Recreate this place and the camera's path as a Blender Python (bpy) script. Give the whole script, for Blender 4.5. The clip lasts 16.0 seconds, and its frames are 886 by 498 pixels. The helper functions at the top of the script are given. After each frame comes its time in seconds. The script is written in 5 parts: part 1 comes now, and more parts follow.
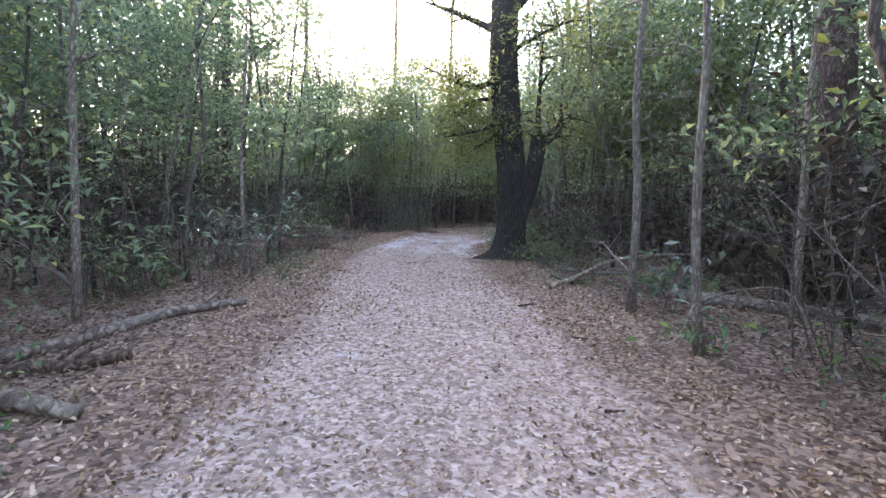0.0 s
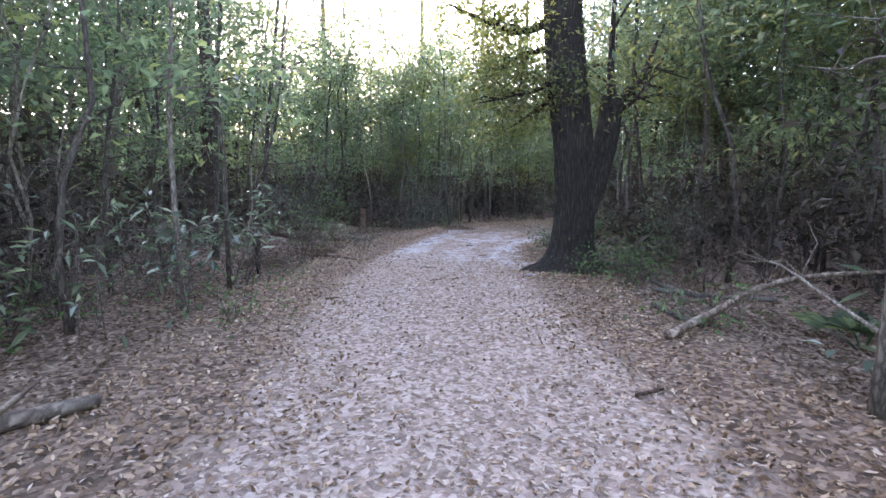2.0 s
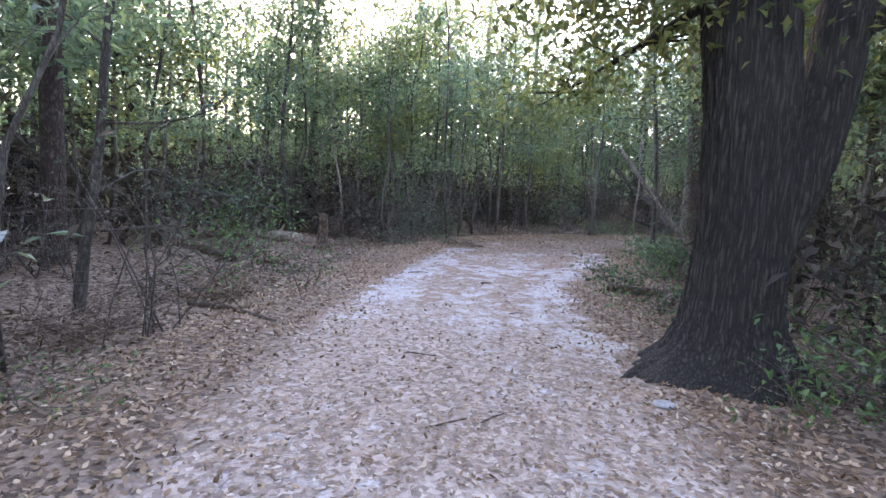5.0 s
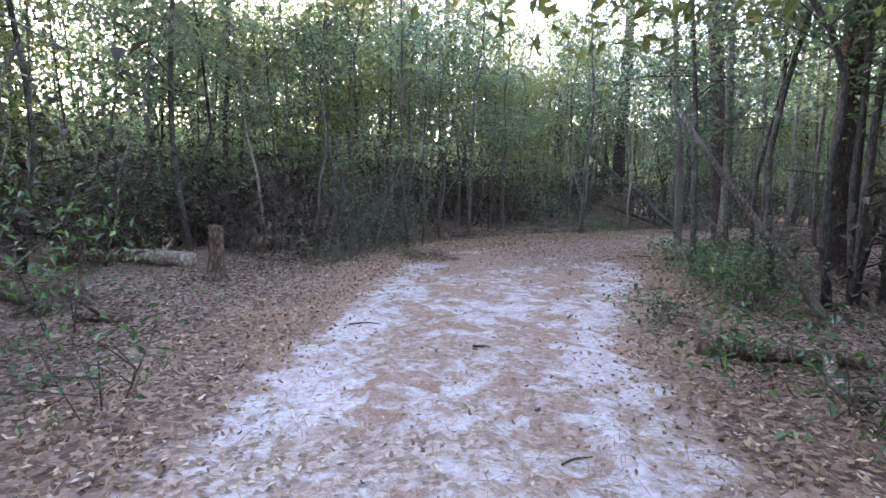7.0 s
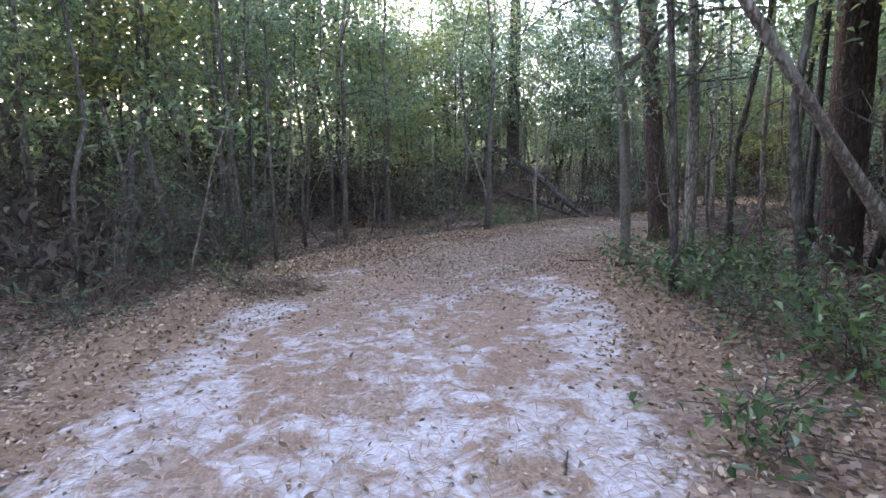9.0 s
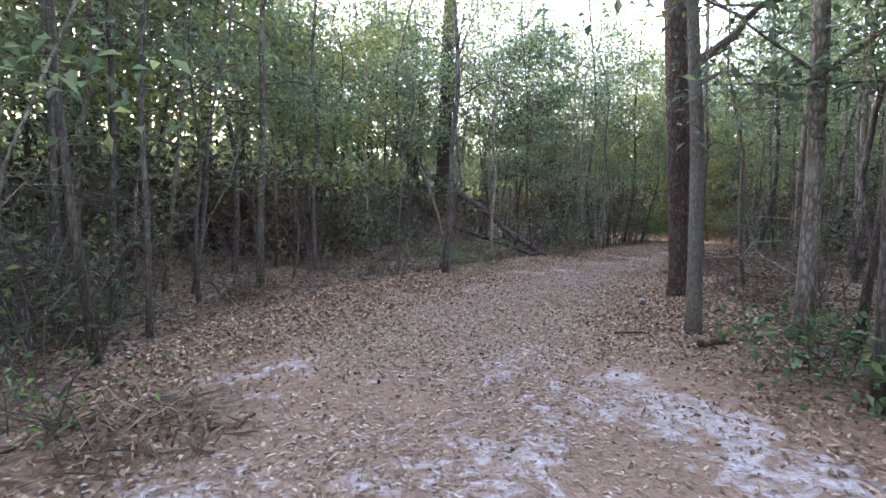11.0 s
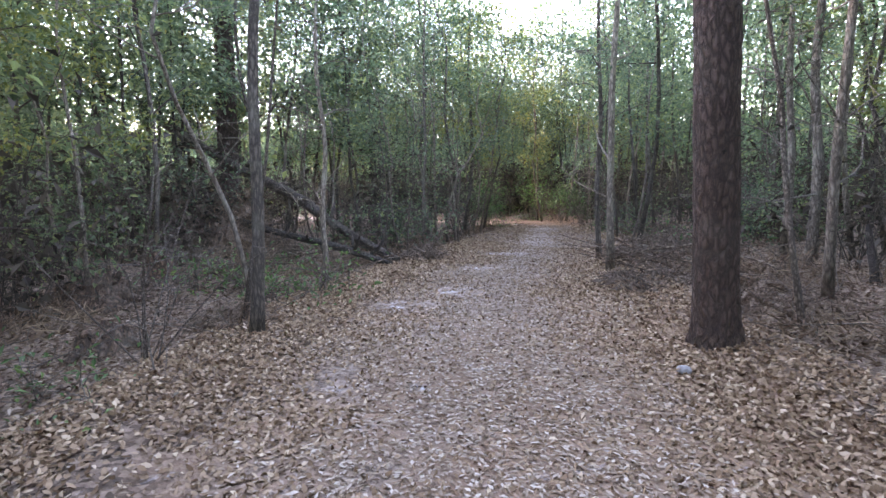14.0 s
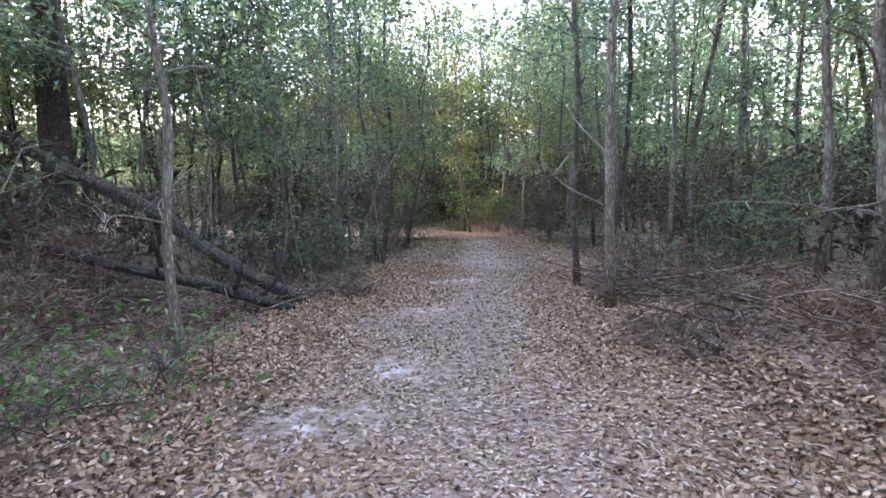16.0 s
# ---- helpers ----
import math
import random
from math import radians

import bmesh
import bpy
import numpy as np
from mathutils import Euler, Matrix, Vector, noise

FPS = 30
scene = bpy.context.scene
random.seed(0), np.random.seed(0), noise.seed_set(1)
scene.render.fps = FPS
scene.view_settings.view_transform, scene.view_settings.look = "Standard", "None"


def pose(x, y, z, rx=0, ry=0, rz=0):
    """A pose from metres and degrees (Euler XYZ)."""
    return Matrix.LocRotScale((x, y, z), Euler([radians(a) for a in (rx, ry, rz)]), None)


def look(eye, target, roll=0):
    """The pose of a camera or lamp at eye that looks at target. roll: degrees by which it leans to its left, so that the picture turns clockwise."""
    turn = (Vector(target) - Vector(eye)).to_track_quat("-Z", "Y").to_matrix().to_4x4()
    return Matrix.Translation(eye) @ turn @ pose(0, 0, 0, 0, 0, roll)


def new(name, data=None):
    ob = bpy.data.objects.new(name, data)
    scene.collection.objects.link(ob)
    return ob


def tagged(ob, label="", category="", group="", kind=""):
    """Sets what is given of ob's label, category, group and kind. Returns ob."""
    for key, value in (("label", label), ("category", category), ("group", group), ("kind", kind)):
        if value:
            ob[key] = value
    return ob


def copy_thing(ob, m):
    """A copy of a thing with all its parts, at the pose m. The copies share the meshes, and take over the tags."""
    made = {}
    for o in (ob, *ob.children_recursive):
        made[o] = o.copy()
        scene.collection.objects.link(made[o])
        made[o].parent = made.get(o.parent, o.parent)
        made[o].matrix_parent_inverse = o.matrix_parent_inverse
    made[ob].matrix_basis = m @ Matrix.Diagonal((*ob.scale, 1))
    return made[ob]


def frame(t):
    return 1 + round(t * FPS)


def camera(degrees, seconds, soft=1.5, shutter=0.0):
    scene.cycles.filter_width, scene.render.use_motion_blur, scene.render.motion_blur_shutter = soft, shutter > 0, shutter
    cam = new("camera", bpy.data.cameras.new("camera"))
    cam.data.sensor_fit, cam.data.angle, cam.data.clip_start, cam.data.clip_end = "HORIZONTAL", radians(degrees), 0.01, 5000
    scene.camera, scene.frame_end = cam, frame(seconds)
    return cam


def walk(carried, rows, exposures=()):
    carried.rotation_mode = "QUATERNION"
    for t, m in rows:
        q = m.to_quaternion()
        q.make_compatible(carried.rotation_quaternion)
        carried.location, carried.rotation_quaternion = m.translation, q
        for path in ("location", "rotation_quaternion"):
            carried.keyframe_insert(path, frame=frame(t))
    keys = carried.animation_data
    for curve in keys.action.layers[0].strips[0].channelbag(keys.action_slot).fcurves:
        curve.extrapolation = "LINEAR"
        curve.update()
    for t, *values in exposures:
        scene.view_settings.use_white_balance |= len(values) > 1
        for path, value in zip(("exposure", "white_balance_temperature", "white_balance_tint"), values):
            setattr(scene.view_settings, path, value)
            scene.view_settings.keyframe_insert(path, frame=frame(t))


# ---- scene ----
cam = camera(82.6, 16.0)
PATH = [
    (0.0, (0.001, -0.000, 1.410), (0.013, 4.976, 0.923), 1.43),
    (0.5, (0.082, 0.810, 1.408), (-0.216, 5.786, 1.011), 1.36),
    (1.0, (0.073, 1.651, 1.405), (-0.356, 6.611, 0.947), 1.05),
    (1.5, (0.024, 2.499, 1.421), (-0.328, 7.459, 0.892), 0.56),
    (2.0, (-0.060, 3.266, 1.425), (-0.378, 8.221, 0.834), 0.14),
    (2.5, (-0.127, 4.067, 1.392), (-0.477, 9.020, 0.803), 0.66),
    (3.0, (-0.230, 4.878, 1.367), (-0.465, 9.850, 0.894), 1.22),
    (3.2, (-0.277, 5.203, 1.368), (-0.539, 10.174, 0.893), 1.55),
    (5.3, (-0.603, 8.661, 1.405), (-0.792, 13.624, 0.827), 2.90),
    (5.5, (-0.611, 8.982, 1.396), (-0.777, 13.949, 0.844), 2.31),
    (6.0, (-0.713, 9.836, 1.398), (-0.810, 14.805, 0.851), 1.99),
    (6.5, (-0.741, 10.764, 1.382), (-0.707, 15.720, 0.728), 1.67),
    (7.0, (-0.710, 11.667, 1.395), (-0.525, 16.625, 0.775), 1.14),
    (7.5, (-0.605, 12.536, 1.391), (-0.159, 17.479, 0.786), 0.53),
    (8.0, (-0.418, 13.442, 1.362), (0.199, 18.358, 0.687), 0.03),
    (8.5, (-0.333, 14.281, 1.361), (0.652, 19.132, 0.657), -0.53),
    (9.0, (-0.198, 15.031, 1.330), (1.067, 19.817, 0.627), -0.88),
    (9.2, (-0.156, 15.327, 1.317), (1.187, 20.094, 0.627), -0.76),
    (11.3, (-0.390, 18.436, 1.372), (1.918, 22.851, 0.948), 1.36),
    (11.5, (-0.249, 18.636, 1.416), (2.090, 23.032, 0.974), 1.47),
    (12.0, (0.088, 19.435, 1.392), (2.621, 23.722, 0.937), 0.94),
    (12.5, (0.428, 20.242, 1.379), (3.327, 24.272, 0.786), -0.31),
    (13.0, (0.781, 20.978, 1.404), (4.046, 24.703, 0.722), -1.03),
    (13.5, (1.177, 21.648, 1.400), (4.787, 25.037, 0.707), -0.44),
    (14.0, (1.562, 22.261, 1.386), (5.340, 25.480, 0.785), -0.61),
    (14.5, (1.944, 22.821, 1.361), (5.906, 25.835, 0.894), -0.68),
    (15.0, (2.400, 23.321, 1.334), (6.474, 26.192, 0.929), -0.40),
    (15.5, (2.922, 23.773, 1.325), (7.143, 26.405, 0.819), -0.25),
    (16.0, (3.543, 24.257, 1.377), (7.851, 26.736, 0.835), -1.03),
]
walk(cam, [(t, look(eye, target, roll)) for t, eye, target, roll in PATH], [(0, 4.36, 8700, 31), (4.5, 4.68, 8650, 32), (9.2, 4.66, 8950, 32), (11.3, 4.78, 9700, 32), (16, 4.96, 9000, 31)])

# ---- light ----
SUN_AZ, SUN_EL = -17.0, 18.0
world = bpy.data.worlds.new("sky")
scene.world = world
world.use_nodes = True
wn = world.node_tree
sky_tex = wn.nodes.new("ShaderNodeTexSky")
sky_tex.sky_type, sky_tex.sun_disc = "NISHITA", False
sky_tex.sun_elevation, sky_tex.sun_rotation = radians(SUN_EL), radians(SUN_AZ)
sky_tex.air_density, sky_tex.dust_density, sky_tex.ozone_density = 0.9, 0.25, 1.6
wn.links.new(sky_tex.outputs[0], wn.nodes["Background"].inputs[0])
wn.nodes["Background"].inputs[1].default_value = 0.15
sun_data = bpy.data.lights.new("sun", "SUN")
sun_data.energy, sun_data.angle, sun_data.color = 0.5, radians(10), (1.0, 0.86, 0.7)
sun = new("sun", sun_data)
sun_dir = Vector((math.sin(radians(SUN_AZ)) * math.cos(radians(SUN_EL)), math.cos(radians(SUN_AZ)) * math.cos(radians(SUN_EL)), math.sin(radians(SUN_EL))))
sun.matrix_world = look(sun_dir * 60, (0, 0, 0))


# ---- materials ----
def nodes_of(name):
    m = bpy.data.materials.new(name)
    m.use_nodes = True
    return m, m.node_tree, m.node_tree.nodes["Principled BSDF"]


def add(nt, kind, **inputs):
    n = nt.nodes.new("ShaderNode" + kind)
    for key, value in inputs.items():
        k = key.replace("_", " ")
        if k in n.inputs:
            n.inputs[k].default_value = value
    return n


def ramp(nt, fac, stops):
    n = nt.nodes.new("ShaderNodeValToRGB")
    while len(n.color_ramp.elements) < len(stops):
        n.color_ramp.elements.new(0.5)
    for e, (p, c) in zip(n.color_ramp.elements, stops):
        e.position, e.color = p, (*c, 1)
    nt.links.new(fac, n.inputs[0])
    return n.outputs[0]


def mix(nt, fac, a, b, mode="MIX"):
    n = nt.nodes.new("ShaderNodeMix")
    n.data_type, n.blend_type = "RGBA", mode
    for s, v in ((n.inputs[0], fac), (n.inputs[6], a), (n.inputs[7], b)):
        if isinstance(v, (int, float)):
            s.default_value = v
        elif isinstance(v, tuple):
            s.default_value = (*v, 1)
        else:
            nt.links.new(v, s)
    return n.outputs[2]


def maths(nt, op, a, b=0.0, c=None):
    n = nt.nodes.new("ShaderNodeMath")
    n.operation = op
    for i, v in enumerate((a, b, c)):
        if v is None:
            continue
        if isinstance(v, (int, float)):
            n.inputs[i].default_value = v
        else:
            nt.links.new(v, n.inputs[i])
    return n.outputs[0]


def noise_at(nt, scale, detail=4.0, rough=0.55, vector=None, distortion=0.0):
    n = add(nt, "TexNoise", Scale=scale, Detail=detail, Roughness=rough, Distortion=distortion)
    if vector is not None:
        nt.links.new(vector, n.inputs["Vector"])
    return n.outputs["Fac"]


def coords(nt, scale=(1, 1, 1)):
    t = nt.nodes.new("ShaderNodeTexCoord")
    m = add(nt, "Mapping")
    m.inputs["Scale"].default_value = scale
    nt.links.new(t.outputs["Object"], m.inputs[0])
    return m.outputs[0]


def bump(nt, height, bsdf, strength, distance):
    b = add(nt, "Bump", Strength=strength, Distance=distance)
    nt.links.new(height, b.inputs["Height"])
    nt.links.new(b.outputs[0], bsdf.inputs["Normal"])


def bark_material(name, dark, mid, pale, ridge=(9, 9, 1.6), patch=0.25, depth=0.02):
    m, nt, p = nodes_of(name)
    v = coords(nt, ridge)
    vor = add(nt, "TexVoronoi", Scale=1.6)
    vor.feature = "DISTANCE_TO_EDGE"
    warp = noise_at(nt, 2.0, 3, 0.6, v)
    wv = nt.nodes.new("ShaderNodeVectorMath")
    wv.operation = "ADD"
    nt.links.new(v, wv.inputs[0])
    nt.links.new(warp, wv.inputs[1])
    nt.links.new(wv.outputs[0], vor.inputs["Vector"])
    edge = maths(nt, "MULTIPLY", vor.outputs["Distance"], 3.0)
    fine = noise_at(nt, 14, 5, 0.65, v)
    h = maths(nt, "ADD", maths(nt, "MINIMUM", edge, 1.0), maths(nt, "MULTIPLY", fine, 0.6))
    col = ramp(nt, maths(nt, "MULTIPLY", h, 0.62), [(0.12, dark), (0.5, mid), (1.0, pale)])
    moss = ramp(nt, noise_at(nt, 2.2, 4, 0.6, coords(nt)), [(0.5, (0, 0, 0)), (0.72, (1, 1, 1))])
    col = mix(nt, maths(nt, "MULTIPLY", moss, patch), col, (0.30, 0.32, 0.27))
    info = nt.nodes.new("ShaderNodeObjectInfo")
    col = mix(nt, 1.0, col, ramp(nt, info.outputs["Random"], [(0, (0.75, 0.75, 0.75)), (1, (1.25, 1.2, 1.15))]), "MULTIPLY")
    nt.links.new(col, p.inputs["Base Color"])
    p.inputs["Roughness"].default_value = 0.9
    bump(nt, h, p, 1.0, depth)
    return m


def leaf_material(name, stops, rough=0.45, through_light=0.35, gloss=0.5):
    m, nt, p = nodes_of(name)
    geo = nt.nodes.new("ShaderNodeNewGeometry")
    info = nt.nodes.new("ShaderNodeObjectInfo")
    col = ramp(nt, geo.outputs["Random Per Island"], stops)
    col = mix(nt, 1.0, col, ramp(nt, info.outputs["Random"], [(0, (0.7, 0.75, 0.8)), (1, (1.25, 1.2, 1.0))]), "MULTIPLY")
    nt.links.new(col, p.inputs["Base Color"])
    p.inputs["Roughness"].default_value = rough
    p.inputs["Specular IOR Level"].default_value = gloss
    if through_light:
        tr = nt.nodes.new("ShaderNodeBsdfTranslucent")
        nt.links.new(mix(nt, 1.0, col, (1.35, 1.6, 1.25), "MULTIPLY"), tr.inputs["Color"])
        ms = nt.nodes.new("ShaderNodeMixShader")
        ms.inputs[0].default_value = through_light
        nt.links.new(p.outputs[0], ms.inputs[1])
        nt.links.new(tr.outputs[0], ms.inputs[2])
        nt.links.new(ms.outputs[0], nt.nodes["Material Output"].inputs[0])
    return m


BARK_OAK = bark_material("oak_bark", (0.008, 0.0065, 0.006), (0.034, 0.028, 0.024), (0.1, 0.085, 0.073), (20, 20, 1.9), 0.08, 0.05)
BARK_PINE = bark_material("pine_bark", (0.028, 0.017, 0.013), (0.072, 0.045, 0.036), (0.135, 0.094, 0.078), (12, 12, 4.6), 0.1, 0.03)
BARK_GREY = bark_material("grey_bark", (0.05, 0.043, 0.036), (0.145, 0.125, 0.105), (0.29, 0.26, 0.225), (16, 16, 5), 0.5, 0.006)
BARK_DARK = bark_material("dark_bark", (0.02, 0.017, 0.015), (0.062, 0.053, 0.045), (0.135, 0.118, 0.1), (18, 18, 5), 0.3, 0.006)
DEAD_WOOD = bark_material("dead_wood", (0.05, 0.036, 0.028), (0.17, 0.13, 0.105), (0.34, 0.29, 0.245), (6, 6, 6), 0.3, 0.012)
ROT_WOOD = bark_material("rotten_wood", (0.02, 0.014, 0.01), (0.1, 0.062, 0.043), (0.22, 0.15, 0.11), (9, 9, 5), 0.15, 0.02)
# A darker tone of the rotten wood, for the fallen trunks and a broken stem.
ROT_WOOD_DARK = bark_material("dark_rotten_wood", (0.012, 0.01, 0.009), (0.045, 0.036, 0.03), (0.1, 0.085, 0.072), (9, 9, 5), 0.1, 0.02)
LEAF_DARK = leaf_material("evergreen_leaf", [(0, (0.045, 0.068, 0.055)), (0.45, (0.09, 0.13, 0.1)), (0.8, (0.14, 0.18, 0.135)), (1, (0.22, 0.235, 0.12))], 0.3, 0.65)
LEAF_LIGHT = leaf_material("yellow_green_leaf", [(0, (0.06, 0.08, 0.035)), (0.5, (0.12, 0.14, 0.055)), (0.85, (0.18, 0.18, 0.07)), (1, (0.24, 0.19, 0.08))], 0.45, 0.45)
# Dry brown leaves, darkened so their colour carries the undergrowth's shade.
LEAF_DRY_SHADED = leaf_material("shaded_dry_leaf", [(0, (0.016, 0.012, 0.01)), (0.5, (0.04, 0.031, 0.026)), (1, (0.1, 0.08, 0.066))], 0.75, 0.2)
BARK_FURROW = bark_material("furrowed_grey_bark", (0.075, 0.065, 0.055), (0.18, 0.157, 0.133), (0.29, 0.262, 0.23), (38, 38, 8), 0.35, 0.008)
LEAF_SHRUB = leaf_material("shrub_leaf", [(0, (0.03, 0.075, 0.03)), (0.6, (0.06, 0.14, 0.055)), (1, (0.13, 0.2, 0.07))], 0.35, 0.3)
LEAF_GLOSS = leaf_material("glossy_leaf", [(0, (0.07, 0.1, 0.075)), (0.6, (0.14, 0.19, 0.15)), (1, (0.24, 0.28, 0.2))], 0.2, 0.3, 0.8)
LITTER = leaf_material("litter_leaf", [(0, (0.075, 0.045, 0.03)), (0.45, (0.17, 0.113, 0.087)), (0.85, (0.27, 0.194, 0.158)), (1, (0.4, 0.318, 0.275))], 0.85, 0, 0.15)
TRODDEN = leaf_material("trodden_leaf", [(0, (0.12, 0.074, 0.052)), (0.35, (0.26, 0.183, 0.141)), (0.75, (0.385, 0.295, 0.245)), (1, (0.52, 0.43, 0.378))], 0.85, 0, 0.15)
NEEDLE = leaf_material("pine_needle", [(0, (0.16, 0.08, 0.045)), (1, (0.36, 0.22, 0.14))], 0.7, 0)
DEAD_NEEDLE = leaf_material("dead_needle", [(0, (0.05, 0.032, 0.023)), (0.6, (0.13, 0.085, 0.062)), (1, (0.24, 0.17, 0.13))], 0.8, 0)
TWIG = bark_material("twig_bark", (0.03, 0.025, 0.022), (0.085, 0.072, 0.063), (0.24, 0.21, 0.185), (30, 30, 12), 0.1, 0.002)


def ground_material():
    m, nt, p = nodes_of("forest_floor")
    at = {}
    for key in ("path", "sand", "needles"):
        a = nt.nodes.new("ShaderNodeAttribute")
        a.attribute_name = key
        at[key] = a.outputs["Fac"]
    v = coords(nt)
    n_big, n_mid, n_fine = noise_at(nt, 0.9, 5, 0.6, v, 0.6), noise_at(nt, 4.5, 5, 0.65, v, 0.8), noise_at(nt, 38, 5, 0.7, v)
    chips = add(nt, "TexVoronoi", Scale=26.0)
    nt.links.new(v, chips.inputs["Vector"])
    chip = nt.nodes.new("ShaderNodeSeparateColor")
    nt.links.new(chips.outputs["Color"], chip.inputs[0])
    litter = ramp(nt, maths(nt, "ADD", maths(nt, "MULTIPLY", chip.outputs[0], 0.65), maths(nt, "MULTIPLY", n_fine, 0.4)),
                  [(0.15, (0.035, 0.022, 0.015)), (0.5, (0.12, 0.078, 0.056)), (0.85, (0.27, 0.19, 0.148))])
    worn = ramp(nt, maths(nt, "ADD", maths(nt, "MULTIPLY", chip.outputs[1], 0.5), maths(nt, "MULTIPLY", n_fine, 0.55)),
                [(0.2, (0.12, 0.083, 0.067)), (0.5, (0.265, 0.2, 0.17)), (0.85, (0.45, 0.37, 0.328))])
    sand = ramp(nt, n_fine, [(0.3, (0.37, 0.355, 0.37)), (0.7, (0.55, 0.54, 0.565))])
    straw = ramp(nt, noise_at(nt, 60, 4, 0.7, coords(nt, (1, 0.35, 1))), [(0.3, (0.12, 0.066, 0.043)), (0.7, (0.32, 0.2, 0.135))])
    edge = maths(nt, "ADD", at["path"], maths(nt, "MULTIPLY", maths(nt, "SUBTRACT", maths(nt, "ADD", maths(nt, "MULTIPLY", n_mid, 0.6), maths(nt, "MULTIPLY", n_big, 0.4)), 0.5), 1.1))
    col = mix(nt, ramp(nt, edge, [(0.35, (0, 0, 0)), (0.65, (1, 1, 1))]), litter, worn)
    straw_fac = ramp(nt, maths(nt, "ADD", at["needles"], maths(nt, "MULTIPLY", maths(nt, "SUBTRACT", n_big, 0.5), 1.6)), [(0.45, (0, 0, 0)), (0.75, (1, 1, 1))])
    col = mix(nt, maths(nt, "MULTIPLY", straw_fac, 0.85), col, straw)
    sand_fac = ramp(nt, maths(nt, "ADD", at["sand"], maths(nt, "MULTIPLY", maths(nt, "SUBTRACT", maths(nt, "ADD", maths(nt, "MULTIPLY", n_mid, 0.55), maths(nt, "MULTIPLY", n_big, 0.45)), 0.5), 2.8)),
                    [(0.44, (0, 0, 0)), (0.7, (1, 1, 1))])
    col = mix(nt, maths(nt, "MULTIPLY", sand_fac, maths(nt, "ADD", 0.55, maths(nt, "MULTIPLY", chip.outputs[2], 0.4))), col, sand)
    nt.links.new(col, p.inputs["Base Color"])
    p.inputs["Roughness"].default_value = 0.95
    bump(nt, maths(nt, "ADD", maths(nt, "MULTIPLY", chip.outputs[0], 0.5), maths(nt, "ADD", n_fine, n_mid)), p, 0.8, 0.02)
    return m


GROUND = ground_material()

# ---- plan ----
TRAIL = [(0.3, -60), (0.2, -20), (0, -6), (-0.05, 2), (-0.1, 6), (-0.6, 10), (-0.6, 13), (-0.35, 16), (0.45, 19), (1.8, 21.8), (3.6, 23.8), (5.8, 25.5), (8.4, 26.8), (11.8, 28.2), (15.4, 29.8), (17.3, 31.2), (17.8, 33.8), (17.0, 38), (13, 60)]
WIDTH = [1.7, 1.7, 1.7, 1.68, 1.65, 1.75, 1.75, 1.7, 2.1, 2.1, 1.9, 1.65, 1.45, 1.15, 0.8, 0.6, 0.6, 0.6, 0.6]
TR = np.array(TRAIL, float)
TW = np.array(WIDTH, float)


def trail_gap(x, y):
    """Signed distance from the trail's edge (below 0: on the trail), how far along it, and the side (+1: right)."""
    p = np.stack([np.atleast_1d(x), np.atleast_1d(y)], -1).astype(float)
    best = np.full(p.shape[:-1], 1e9)
    side = np.zeros_like(best)
    along = np.zeros_like(best)
    run = 0.0
    for i in range(len(TR) - 1):
        a, b = TR[i], TR[i + 1]
        d = b - a
        n = np.hypot(*d)
        u = np.clip(((p - a) @ d) / n**2, 0, 1)
        q = a + u[..., None] * d
        gap = np.hypot(*(np.moveaxis(p - q, -1, 0))) - (TW[i] + u * (TW[i + 1] - TW[i]))
        near = gap < best
        best = np.where(near, gap, best)
        side = np.where(near, np.sign(d[1] * (p[..., 0] - a[0]) - d[0] * (p[..., 1] - a[1])), side)
        along = np.where(near, run + u * n, along)
        run += n
    return best, along, side


def smooth(a, b, x):
    u = np.clip((x - a) / (b - a), 0, 1)
    return u * u * (3 - 2 * u)


def height(x, y):
    x, y = np.atleast_1d(np.asarray(x, float)), np.atleast_1d(np.asarray(y, float))
    gap, along, side = trail_gap(x, y)
    off = smooth(0.0, 3.0, gap)
    z = off * (0.05 * np.sin(x * 1.3 + 0.7 * y) + 0.045 * np.sin(1.9 * y - x) + 0.03 * np.sin(3.7 * x + 2.1 * y)) + 0.03 * smooth(-0.4, 0.6, gap)
    z += off * smooth(19, 24, y) * np.where(side > 0, 0.1, -0.08) * smooth(60, 30, y)
    z += 0.1 * smooth(0.0, 0.9, gap) * smooth(19.5, 21.5, y) * (1 - smooth(26, 29, y)) * (side > 0)
    z += 0.012 * np.sin(2.3 * x + 0.5) * np.sin(1.7 * y) + 0.006 * np.sin(7.1 * x + 3 * y)
    return z


def ground_z(x, y):
    return float(height(x, y)[0])


# ---- mesh helpers ----
def mesh_object(name, verts, faces, material, parent=None, smooth_shade=True, label=""):
    me = bpy.data.meshes.new(name)
    me.from_pydata(verts if isinstance(verts, list) else verts.tolist(), [], faces if isinstance(faces, list) else faces.tolist())
    if smooth_shade:
        me.polygons.foreach_set("use_smooth", [True] * len(me.polygons))
    me.materials.append(material)
    me.update()
    ob = new(name, me)
    ob.parent = parent
    if label:
        tagged(ob, label)
    return ob


def thing(name, x, y, label, category, group="", z=None, turn=0.0):
    ob = new(name)
    ob.empty_display_size = 0.2
    ob.location = (x, y, ground_z(x, y) if z is None else z)
    ob.rotation_euler[2] = turn
    return tagged(ob, label, category, group)


